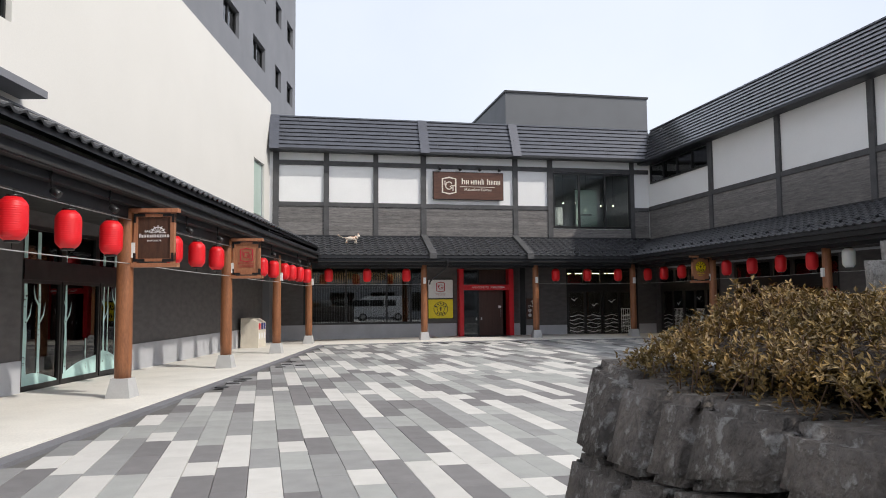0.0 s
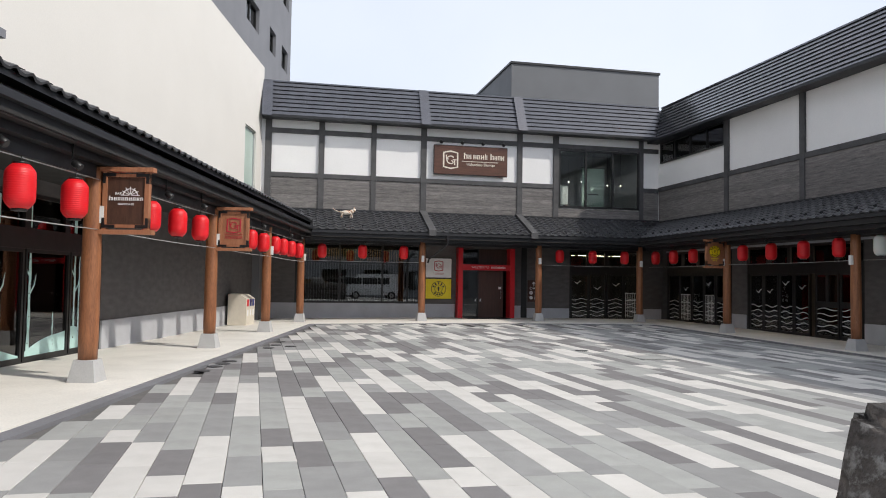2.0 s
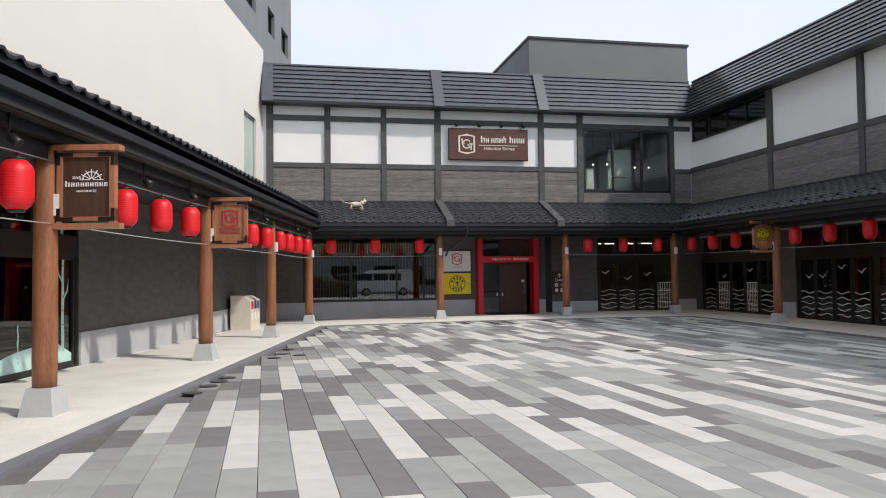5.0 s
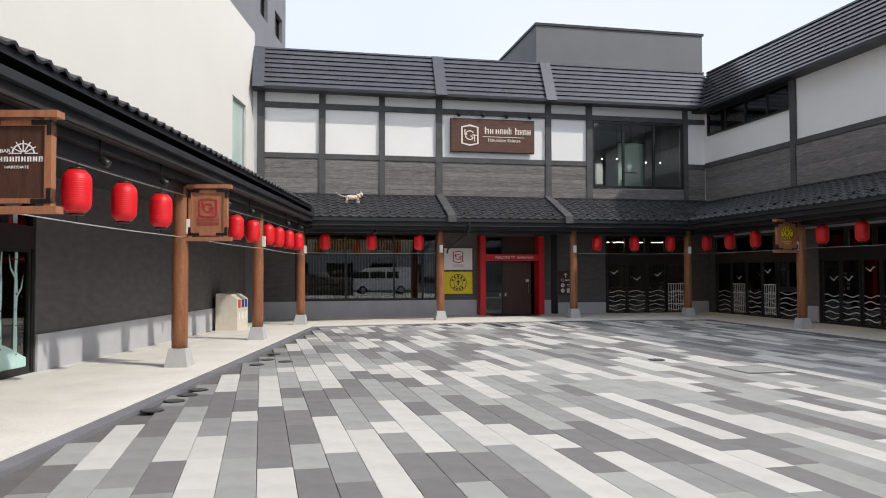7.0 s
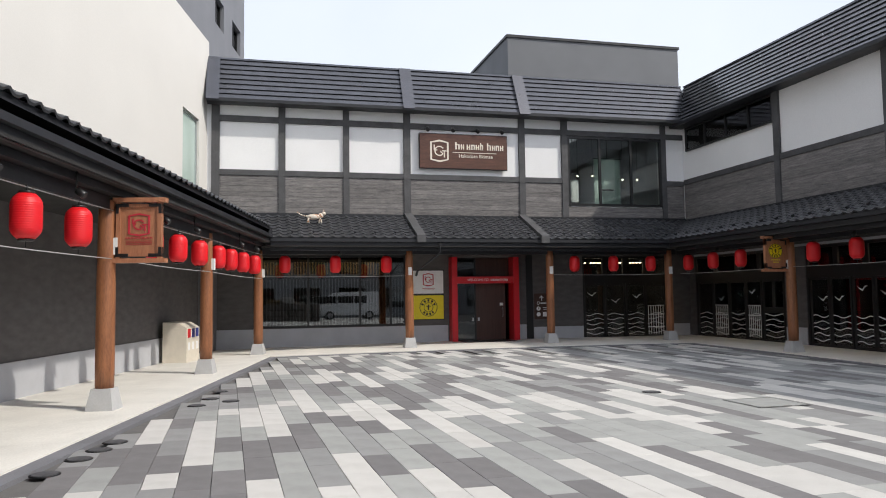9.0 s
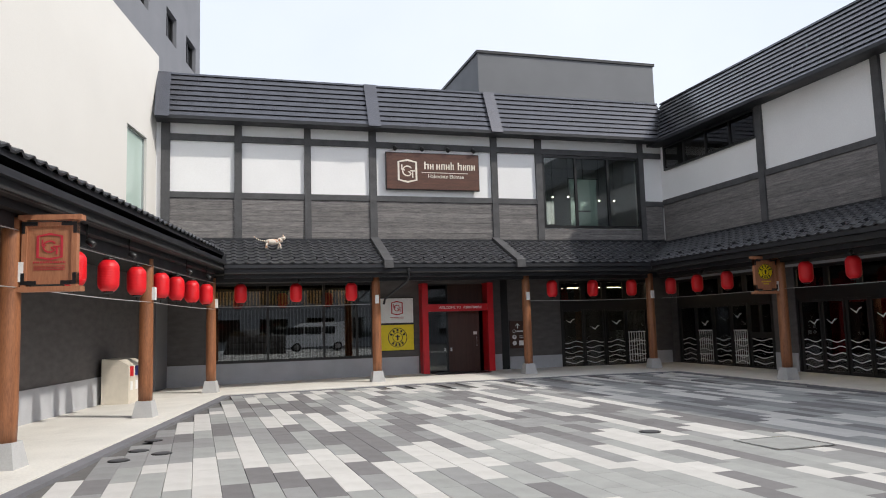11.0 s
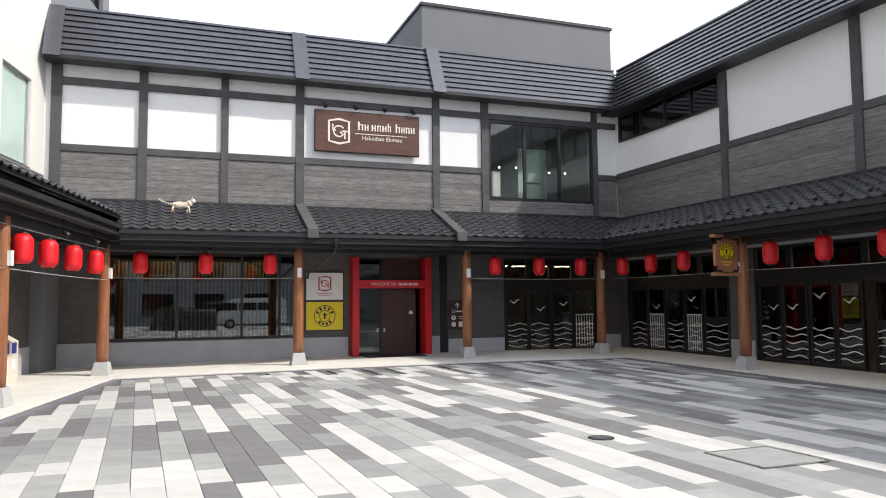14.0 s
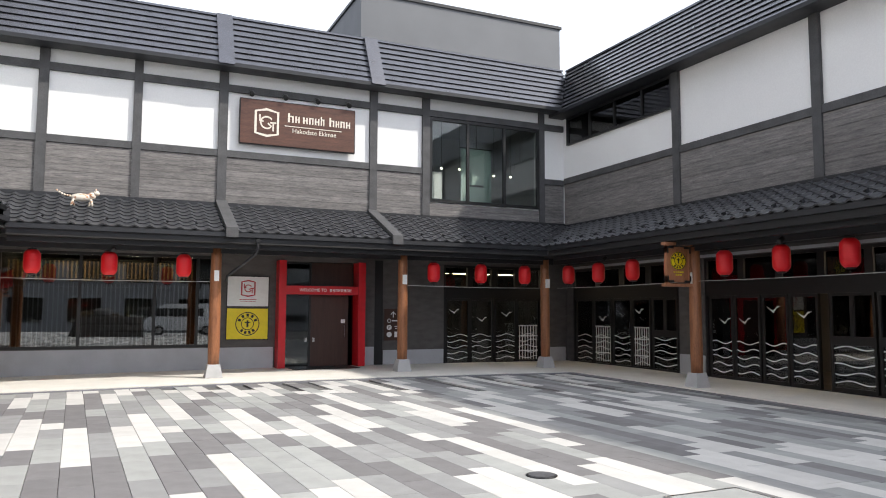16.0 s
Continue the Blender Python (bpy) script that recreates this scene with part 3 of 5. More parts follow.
boxes("room_wall", [(11.4, 11.5, -1.0, 2.6, 4.3, 7.6), (15.9, 16.0, -1.0, 2.6, 4.3, 7.6)], M_DADO, room_up)
boxes("room_floor", [(11.5, 15.9, -1.0, 2.6, 4.25, 4.3)], M_ROOMF, room_up)
boxes("room_ceiling", [(11.5, 15.9, -1.0, 2.6, 7.55, 7.6)], M_DADO, room_up)

# ---- upper right wall ----
wall("wall_east_upper", -30.2, -4, 3.6, 7.66, UP_R + 0.06, UP_R + 0.3, [(-29.9, -25.32, 6.66, 7.5)], M_PANEL, FR, "white panelled upper wall of the east range")
te = tagged(setm(new("timber_frame_east"), FR), "dark timber posts and rails over white panels", "timber frame", kind="structure")
posts_r = [(-25.31, -25.08), (-21.38, -21.17), (-17.45, -17.24), (-13.5, -13.3), (-9.6, -9.4)]
for a, b in posts_r:
    boxes("post", [(a, b, UP_R - 0.03, UP_R + 0.056, 4.2, 7.6)], M_TIMBER, te, bev=0.006)
spr = [(-30.05, -25.31), (-25.08, -21.38), (-21.17, -17.45), (-17.24, -13.5), (-13.3, -9.6), (-9.4, -5)]
cl_e = tagged(setm(new("cladding_east"), FR), "weathered grey-brown horizontal board cladding", "cladding", kind="structure")
for a, b in spr:
    boxes("mid_rail", [(a, b, UP_R - 0.015, UP_R + 0.056, 5.50, 5.67)], M_TIMBER, te, bev=0.004)
    for k in range(8):
        h = (5.495 - 4.2) / 8
        boxes("board", [(a + 0.002, b - 0.002, UP_R + 0.012 + 0.004 * (k % 2), UP_R + 0.056, 4.2 + h * k, 4.2 + h * (k + 1) - 0.004)], M_BOARD, cl_e)
window("window_4", -29.9, -25.32, 6.66, 7.5, UP_R - 0.01, FR, (-28.75, -27.6, -26.45), "long low clerestory window with black frame", fw=0.06, glass=M_GLASSD)

# ---- upper roofs: steep dark metal with horizontal laps ----
def mansard(name, plan_a, plan_b, inward, z0, z1, run, ribs, label, courses=8):
    """Steep stepped metal roof along the eave from plan_a to plan_b."""
    r = tagged(new(name), label, "roof", kind="structure")
    a, b = Vector((*plan_a, 0)), Vector((*plan_b, 0))
    n = Vector((*inward, 0))
    along = (b - a).normalized()
    length = (b - a).length
    base = Matrix(((along.x, n.x, 0, a.x), (along.y, n.y, 0, a.y), (0, 0, 1, 0), (0, 0, 0, 1)))
    cuts = [0] + [x for x in ribs] + [length]
    dz = (z1 - z0) / courses
    for s0, s1 in zip(cuts, cuts[1:]):
        for k in range(courses):
            bm = bmesh.new()
            d0, d1 = run * k / courses, run * (k + 1) / courses
            q = 0.024
            sec = [(d0 - q, z0 + dz * k), (d1 - q * 0.35, z0 + dz * (k + 1) - 0.03), (d1 + 0.10, z0 + dz * (k + 1) - 0.03), (d0 + 0.10, z0 + dz * k)]
            va = [bm.verts.new((s0, d, z)) for d, z in sec]
            vb = [bm.verts.new((s1, d, z)) for d, z in sec]
            bm.faces.new(va)
            bm.faces.new(list(reversed(vb)))
            for i in range(4):
                j = (i + 1) % 4
                bm.faces.new((va[i], vb[i], vb[j], va[j]))
            part("roof_panel", bm, M_STEEL_ROOF, r, m=base)
    for s in ribs:
        bm = bmesh.new()
        w = 0.19
        pts = [(-0.13, z0 - 0.06), (run - 0.09, z1 + 0.04), (run + 0.2, z1 + 0.04), (0.15, z0 - 0.06)]
        va = [bm.verts.new((s - w, d, z)) for d, z in pts]
        vb = [bm.verts.new((s + w, d, z)) for d, z in pts]
        bm.faces.new(va)
        bm.faces.new(list(reversed(vb)))
        for i in range(4):
            j = (i + 1) % 4
            bm.faces.new((va[i], vb[i], vb[j], va[j]))
        part("rib", bm, M_STEEL_ROOF, r, m=base)
    bm = bmesh.new()
    pts = [(0.04, z0), (run + 0.04, z1 - 0.01), (run + 0.12, z1 - 0.01), (0.12, z0)]
    va = [bm.verts.new((0, d, z)) for d, z in pts]
    vb = [bm.verts.new((length, d, z)) for d, z in pts]
    bm.faces.new(va)
    bm.faces.new(list(reversed(vb)))
    for i in range(4):
        bm.faces.new((va[i], vb[i], vb[(i + 1) % 4], va[(i + 1) % 4]))
    part("underlay", bm, M_BLACK, r, m=base)
    bm = bmesh.new()
    box(bm, 0, length, -0.08, 0.42, z0 - 0.10, z0 - 0.004)
    part("eave_board", bm, M_FASCIA, r, m=base)
    bm = bmesh.new()
    box(bm, 0, length, run - 0.03, run + 0.5, z1 - 0.008, z1 + 0.045)
    part("ridge_cap", bm, M_STEEL_ROOF, r, m=base)
    return r


mansard("roof_upper_north", (0.1, 29.64), (16.45, 29.64), (0, 1), 7.70, 9.11, 0.70, (0.17, 6.15, 10.05), "steep dark metal roof with horizontal seams and ribs")
mansard("roof_upper_east", (15.9, 30.3), (15.9, 4.0), (1, 0), 7.62, 9.10, 0.66, (), "steep dark metal roof with horizontal seams", courses=10)
boxes("roof_deck_upper", [(0.1, 17.5, 30.5, 34, 8.9, 9.0), (16.7, 24, 4, 30.4, 8.95, 9.05)], M_BOXWALL)
tagged(bpy.data.objects["roof_deck_upper"], "flat dark roof deck behind the eaves", "roof", kind="structure")
# plant-room box above the back roof
pb = thing("roof_block", I4, "grey metal-clad block rising behind the back roof", "roof block", kind="structure")
boxes("wall", [(10.1, 16.8, 31.0, 37, 8.9, 10.75)], M_BOXWALL, pb)
boxes("parapet_cap", [(10.05, 16.85, 30.95, 37.05, 10.75, 10.84)], M_FASCIA, pb, bev=0.01)
# closing walls, out of view
boxes("wall_back_close", [(-1, 24, 37.2, 37.4, 0, 8.8)], M_GREYWALL)
tagged(bpy.data.objects["wall_back_close"], "plain grey rear wall", "wall", kind="structure")


# ---- posts ----
def post_thing():
    p = thing("wooden_post", I4, "round brown-stained timber post on a tapered concrete base", "post", "gallery posts")
    bm = bmesh.new()
    lathe(bm, [(0.125, 0.30), (0.13, 0.6), (0.128, 1.6), (0.118, 2.7), (0.115, 2.96)], 20)
    part("shaft", bm, M_WOOD, p)
    bm = bmesh.new()
    a = [bm.verts.new((sx * 0.19, sy * 0.19, 0.0)) for sx, sy in ((-1, -1), (1, -1), (1, 1), (-1, 1))]
    b = [bm.verts.new((sx * 0.135, sy * 0.135, 0.30)) for sx, sy in ((-1, -1), (1, -1), (1, 1), (-1, 1))]
    bm.faces.new(a[::-1])
    bm.faces.new(b)
    for i in range(4):
        bm.faces.new((a[i], a[(i + 1) % 4], b[(i + 1) % 4], b[i]))
    bevel(bm, 0.012)
    part("base", bm, M_BASE, p, "tapered concrete base")
    boxes("junction_box", [(-0.05, 0.05, -0.17, -0.11, 2.18, 2.42)], M_WHITEP, p)
    return p


def on_slab(m):
    """Raises a matrix to the walkway under it."""
    return Matrix.Translation((0, 0, gz(m[0][3], m[1][3]) + 0.03)) @ m


POSTS = [on_slab(FL @ Matrix.Translation((u, COL_L, 0))) for u in (-1.31, 4.2, 9.4, 14.76)]
POSTS += [on_slab(FB @ Matrix.Translation((x, COL_B, 0))) for x in (6.06, 10.64, 14.87)]
POSTS += [on_slab(FR @ Matrix.Translation((u, COL_R, 0))) for u in (-23.6, -18.02)]
first = post_thing()
setm(first, POSTS[0])
for m in POSTS[1:]:
    copy_thing(first, m)


# ---- lanterns and their cables ----
def lantern(material, label):
    t = thing("paper_lantern", I4, label, "lantern", "lanterns on the cable")
    bm = bmesh.new()
    r, h = 0.165, 0.50
    prof = []
    for i in range(13):
        a = i / 12
        z = (a - 0.5) * h
        e = abs(2 * a - 1)
        prof.append((r * (1 - 0.42 * max(0, e - 0.55) ** 2 / 0.2025) * (0.97 + 0.03 * math.cos(math.pi * (a - 0.5))), z))
    lathe(bm, prof, 24)
    part("shade", bm, material, t)
    bm = bmesh.new()
    lathe(bm, [(0.075, 0.248), (0.085, 0.255), (0.085, 0.275), (0.07, 0.28)], 16)
    part("top_cap", bm, M_BLACK, t)
    bm = bmesh.new()
    lathe(bm, [(0.07, -0.278), (0.085, -0.272), (0.085, -0.255), (0.075, -0.248)], 16)
    part("bottom_cap", bm, M_BLACK, t)
    bm = bmesh.new()
    tube(bm, [(0, 0, 0.28), (0, 0, 0.345)], 0.008, 6)
    part("hook", bm, M_BLACK, t)
    bm = bmesh.new()
    tube(bm, [(0, 0, -0.345), (0, 0, -0.28)], 0.006, 6)
    part("tie", bm, M_BLACK, t)
    return t


LZ, LZW = 2.66, 2.595
spots = [FL @ Matrix.Translation((u, COL_L - 0.10, LZW)) for u in (-5.85, -4.57, -3.31, -2.05, -0.78, 0.5, 1.78, 3.07, 4.5, 5.8, 7.13, 8.5, 9.95, 11.08, 12.37, 13.77)]
spots += [FB @ Matrix.Translation((x, COL_B, LZ)) for x in (2.36, 3.83, 5.36, 11.5, 12.87, 14.22)]
spots += [FR @ Matrix.Translation((-y, COL_R, LZ)) for y in (28.35, 27.0, 25.65, 24.3, 22.75, 21.35, 19.95, 18.6)]
lan0 = lantern(M_LANTERN, "red cylindrical paper lantern hanging between two cables")
setm(lan0, spots[0])
for m in spots[1:]:
    copy_thing(lan0, m)
setm(lantern(M_LANTERNW, "white cylindrical paper lantern hanging between two cables"), FR @ Matrix.Translation((-17.2, COL_R, LZ)))


def cable(a, b, m, d, z, sag):
    bm = bmesh.new()
    tube(bm, [(a + (b - a) * k / 8, d, z - sag * math.sin(math.pi * k / 8)) for k in range(9)], 0.007, 6)
    tagged(ob_of("cable", bm, M_CABLE, m), "thin pale festoon cable strung between posts", "cable", "lantern cables")


for a, b in ((-6.7, -1.31), (-1.31, 4.2), (4.2, 9.4), (9.4, 14.76)):
    cable(a, b, FL, COL_L - 0.10, LZW + 0.345, 0.02)
    cable(a, b, FL, COL_L - 0.10, LZW - 0.345, 0.02)
for a, b in ((1.5, 6.15), (10.75, 14.95)):
    cable(a, b, FB, COL_B, LZ + 0.345, 0.02)
    cable(a, b, FB, COL_B, LZ - 0.345, 0.02)
for a, b in ((-28.9, -23.6), (-23.6, -18.08), (-17.75, -12.2)):
    cable(a, b, FR, COL_R, LZ + 0.345, 0.02)
    cable(a, b, FR, COL_R, LZ - 0.345, 0.02)


# ---- street side behind the walker, seen mirrored in the glass ----
fb = thing("street_building", pose(4, -24, -0.25), "plain pale grey two-storey street building", "building")
boxes("wall", [(-30, 30, -6, 0, 0, 8.5)], M_STREET, fb)
boxes("roof", [(-30.3, 30.3, -6.3, 0.3, 8.5, 8.9)], M_FASCIA, fb)
for k in range(12):
    for z in (0.9, 4.6):
        boxes("window", [(-27.5 + 4.8 * k, -24.7 + 4.8 * k, 0.01, 0.06, z, z + 2.2)], M_GLASSH, fb)


# ---- writing ----
def text_part(words, size, parent, m, material, depth=0.006, label=""):
    cu = bpy.data.curves.new("writing", "FONT")
    cu.body, cu.size, cu.extrude, cu.align_x, cu.align_y = words, size, depth, "CENTER", "CENTER"
    tmp = new("writing_tmp", cu)
    bpy.context.view_layer.update()
    me = bpy.data.meshes.new_from_object(tmp.evaluated_get(bpy.context.evaluated_depsgraph_get()))
    bpy.data.objects.remove(tmp)
    me.materials.clear()
    me.materials.append(material)
    ob = new("lettering", me)
    ob.parent, ob.matrix_basis = parent, m
    return tagged(ob, label)


FACE = pose(0, 0, 0, 90)               # stands writing upright, facing -y


def strip(bm, pts, w, z0, z1, closed=False):
    """A flat band of width w along points in the x-y plane."""
    pts = [Vector((*p, 0)) for p in pts]
    n = len(pts)
    lo, hi = [], []
    for i, p in enumerate(pts):
        a = pts[(i - 1) % n] if closed or i else p
        b = pts[(i + 1) % n] if closed or i < n - 1 else p
        d = (b - a).normalized()
        s = Vector((-d.y, d.x, 0)) * w / 2
        lo.append(p - s)
        hi.append(p + s)
    vs = [[bm.verts.new((q.x, q.y, z)) for q in row] for row, z in ((lo, z0), (hi, z0), (hi, z1), (lo, z1))]
    for i in range(n if closed else n - 1):
        j = (i + 1) % n
        for r in range(4):
            q = (r + 1) % 4
            bm.faces.new((vs[r][i], vs[r][j], vs[q][j], vs[q][i]))


def ring(r, n=28, cx=0, cy=0, a0=0.0, a1=2 * math.pi, closed=True):
    m = n if closed else n - 1
    return [(cx + r * math.cos(a0 + (a1 - a0) * i / m), cy + r * math.sin(a0 + (a1 - a0) * i / m)) for i in range(n)]


def emblem_house(s):
    """A plain six-sided outline with bars inside, s metres across."""
    bm = bmesh.new()
    h = s / 2
    strip(bm, [(-h, -h), (0, -1.22 * h), (h, -h), (h, h), (0, 1.22 * h), (-h, h)], 0.11 * s, 0, 0.008, True)
    strip(bm, [(-h * 0.62, h * 0.7), (-h * 0.62, 0.1 * h), (-h * 0.3, 0.1 * h)], 0.07 * s, 0, 0.008)
    strip(bm, ring(0.27 * s, 14, 0, 0, 0.6, 5.6, False) + [(0.05 * s, -0.02 * s)], 0.07 * s, 0, 0.008)
    strip(bm, [(h * 0.3, 0.02 * h), (h * 0.85, 0.02 * h)], 0.07 * s, 0, 0.008)
    strip(bm, [(h * 0.58, 0.0), (h * 0.58, -0.75 * h)], 0.07 * s, 0, 0.008)
    return bm


def emblem_disc(r):
    """A ring with blocks around it and a plain bar figure at its centre."""
    bm = bmesh.new()
    strip(bm, ring(r), 0.07 * r, 0, 0.006, True)
    strip(bm, ring(r * 0.52), 0.06 * r, 0, 0.006, True)
    for i in range(9):
        a = math.pi * (0.12 + 0.095 * i) if i < 5 else math.pi * (1.28 + 0.15 * (i - 5))
        if i < 5:
            a = math.pi * (0.14 + 0.18 * i)
        strip(bm, ring(r * 0.76, 4, 0, 0, a - 0.13, a + 0.13, False), 0.26 * r, 0, 0.006)
    strip(bm, [(0, -0.3 * r), (0, 0.3 * r)], 0.16 * r, 0, 0.006)
    strip(bm, [(-0.24 * r, 0.12 * r), (0.24 * r, 0.12 * r)], 0.09 * r, 0, 0.006)
    return bm


def blocks_of(widths, h, gap, tall=()):
    """Plain upright blocks in a row, standing for a name."""
    bm = bmesh.new()
    x = -(sum(widths) + gap * (len(widths) - 1)) / 2
    for i, w in enumerate(widths):
        if w > 0:
            t = h * (1.4 if i in tall else 1.0)
            strip(bm, [(x + 0.2 * w, 0), (x + 0.2 * w, t)], 0.3 * w, 0, 0.008)
            strip(bm, [(x + 0.8 * w, 0), (x + 0.8 * w, h)], 0.26 * w, 0, 0.008)
            strip(bm, [(x + 0.1 * w, h * (0.5 if i % 2 else 0.92)), (x + 0.9 * w, h * (0.5 if i % 2 else 0.92))], 0.16 * h, 0.0005, 0.0075)
        x += abs(w) + gap
    return bm


# ---- main sign on the upper wall ----
sg = thing("wall_sign", FB @ Matrix.Translation((8.15, UP_B - 0.06, 6.40)), "wide brown stained board sign with cream raised lettering", "sign")
boxes("board", [(-1.48, 1.48, -0.06, 0.0, -0.56, 0.56)], M_SIGNWOOD, sg, bev=0.008)
boxes("batten", [(-1.3, -1.2, 0.0, 0.118, -0.5, 0.5), (1.2, 1.3, 0.0, 0.118, -0.5, 0.5)], M_BLACK, sg)
boxes("edge_frame", [(-1.5, 1.5, -0.03, 0.02, 0.56, 0.585), (-1.5, 1.5, -0.03, 0.02, -0.585, -0.56), (-1.505, -1.48, -0.03, 0.02, -0.56, 0.56), (1.48, 1.505, -0.03, 0.02, -0.56, 0.56)],
      M_BLACK, sg)
part("emblem", emblem_house(0.56), M_CREAM, sg, m=Matrix.Translation((-0.83, -0.062, 0.0)) @ FACE)
part("name_blocks", blocks_of([0.17, 0.13, -0.03, 0.14, 0.13, 0.14, 0.11, -0.08, 0.15, 0.11, 0.13, 0.13], 0.17, 0.02, (0, 6, 8)), M_CREAM, sg, "cream raised name",
     m=Matrix.Translation((0.42, -0.062, 0.07)) @ FACE)
boxes("underline", [(-0.38, 1.12, -0.072, -0.06, -0.045, -0.025)], M_CREAM, sg)
text_part("Hakodate Ekimae", 0.165, sg, Matrix.Translation((0.40, -0.066, -0.15)) @ FACE, M_CREAM)


def spot(name, m, label, r=0.05, length=0.12, rise=0.0):
    t = thing(name, m, label, "spotlight", "spotlights")
    bm = bmesh.new()
    lathe(bm, [(r * 0.7, 0), (r, 0.02), (r, length), (r * 0.85, length + 0.01)], 12)
    part("head", bm, M_BLACK, t, m=pose(0, 0, 0, 125))
    bm = bmesh.new()
    if rise:
        tube(bm, [(0, 0.0, 0.02), (0, 0.0, rise)], 0.012, 6)
    else:
        tube(bm, [(0, 0.0, 0.02), (0, 0.08, 0.06), (0, 0.172, 0.06)], 0.012, 6)
    part("arm", bm, M_BLACK, t)
    return t


for x in (6.92, 7.77, 8.61, 9.45):
    spot("spotlight", FB @ Matrix.Translation((x, UP_B - 0.11, 7.14)), "small black spotlight over the board sign", 0.065, 0.15)


# ---- hanging signs on posts ----
def post_sign(m, side, board_mat, draw, label):
    """A framed board on the court side of a post; side +1 shows its face towards -x, -1 towards +x."""
    s = thing("hanging_sign", m @ Matrix.Diagonal((1, 1, 0.905, 1)), label, "sign", "post signs")
    y0, y1 = -0.80, -0.12
    boxes("top_rail", [(-0.07, 0.07, y0 - 0.04, y1 + 0.02, 0.86, 0.93)], M_ORANGEWOOD, s, bev=0.006)
    boxes("bottom_rail", [(-0.07, 0.07, y0 - 0.04, y1 + 0.02, -0.10, -0.03)], M_ORANGEWOOD, s, bev=0.006)
    for a, b in ((y0 + 0.02, y0 + 0.08), (y1 - 0.08, y1 - 0.02)):
        boxes("stile", [(-0.045, 0.045, a, b, -0.03, 0.86)], M_ORANGEWOOD, s, bev=0.004)
    for a, b in ((0.0, 0.05), (0.78, 0.83)):
        boxes("rail", [(-0.04, 0.04, y0 + 0.08, y1 - 0.08, a, b)], M_ORANGEWOOD, s, bev=0.004)
    boxes("board", [(-0.02, 0.02, y0 + 0.08, y1 - 0.08, 0.05, 0.78)], board_mat, s)
    for yy in (y0 + 0.11, y1 - 0.11):
        for zz in (0.02, 0.81):
            boxes("iron_bracket", [(-0.05, 0.05, yy - 0.09, yy + 0.09, zz - 0.025, zz + 0.025), (-0.051, 0.051, yy - (0.09 if yy < -0.5 else -0.05), yy - (0.05 if yy < -0.5 else -0.09),
                                                                                           zz - (0.0 if zz < 0.4 else 0.13), zz + (0.13 if zz < 0.4 else 0.0))], M_BLACK, s)
    face = Matrix.Translation((-0.023 * side, -0.46, 0.42)) @ Matrix.Scale(0.82, 4) @ (pose(0, 0, 0, 90, 0, -90) if side > 0 else pose(0, 0, 0, 90, 0, 90))
    draw(s, face)
    return s


def draw_bar(s, f):
    bm = bmesh.new()
    strip(bm, ring(0.12, 16, 0.07, 0.10, 0, math.pi, False), 0.016, 0, 0.006)
    for k in range(7):
        a = math.pi * k / 6
        strip(bm, [(0.07 + 0.02 * math.cos(a), 0.10 + 0.02 * math.sin(a)), (0.07 + 0.16 * math.cos(a), 0.10 + 0.16 * math.sin(a))], 0.012, 0.001, 0.007)
    part("wheel_mark", bm, M_WHITEP, s, m=f)
    part("name_blocks", blocks_of([0.07, 0.05, 0.05, 0.05, 0.05, 0.05, 0.05, 0.05, 0.05], 0.06, 0.014, (0,)), M_WHITEP, s, m=f @ Matrix.Translation((0, 0.0, 0)))
    text_part("BAR", 0.065, s, f @ Matrix.Translation((-0.13, 0.13, 0.002)), M_WHITEP, 0.003)
    text_part("HAKODATE", 0.05, s, f @ Matrix.Translation((0, -0.07, 0.002)), M_WHITEP, 0.003)


def draw_house(s, f):
    part("emblem", emblem_house(0.34), M_REDLOGO, s, m=f @ Matrix.Translation((0, 0.10, 0)))
    part("name_blocks", blocks_of([0.035] * 10, 0.03, 0.012), M_REDLOGO, s, m=f @ Matrix.Translation((0, -0.17, 0)))
    bm = bmesh.new()
    for k in range(3):
        strip(bm, [(-0.22, -0.215 - 0.03 * k), (0.22, -0.215 - 0.03 * k)], 0.008, 0, 0.005)
    part("fine_print", bm, M_REDLOGO, s, m=f)


def draw_disc(s, f):
    bm = bmesh.new()
    strip(bm, ring(0.13, 24), 0.259, 0, 0.004, True)
    part("disc", bm, M_YELLOW, s, m=f @ Matrix.Translation((0, 0.10, 0)))
    part("emblem", emblem_disc(0.245), M_BLACK, s, m=f @ Matrix.Translation((0, 0.10, 0.004)))
    part("name_blocks", blocks_of([0.05] * 5, 0.04, 0.02), M_YELLOW, s, m=f @ Matrix.Translation((0, -0.24, 0)))
    part("name_blocks", blocks_of([0.05] * 3, 0.04, 0.02), M_YELLOW, s, m=f @ Matrix.Translation((0, -0.32, 0)))


SZ = 2.28
post_sign(FL @ Matrix.Translation((-1.31, COL_L, SZ)), 1, M_DARKWOOD, draw_bar, "framed dark walnut sign with white print hung on a post")
post_sign(FL @ Matrix.Translation((4.2, COL_L, SZ)), 1, M_ORANGEWOOD, draw_house, "framed orange cedar sign with red print hung on a post")
post_sign(FR @ Matrix.Translation((-23.6, COL_R, SZ)), -1, M_ORANGEWOOD, draw_disc, "framed orange cedar sign with round yellow badge on a post")

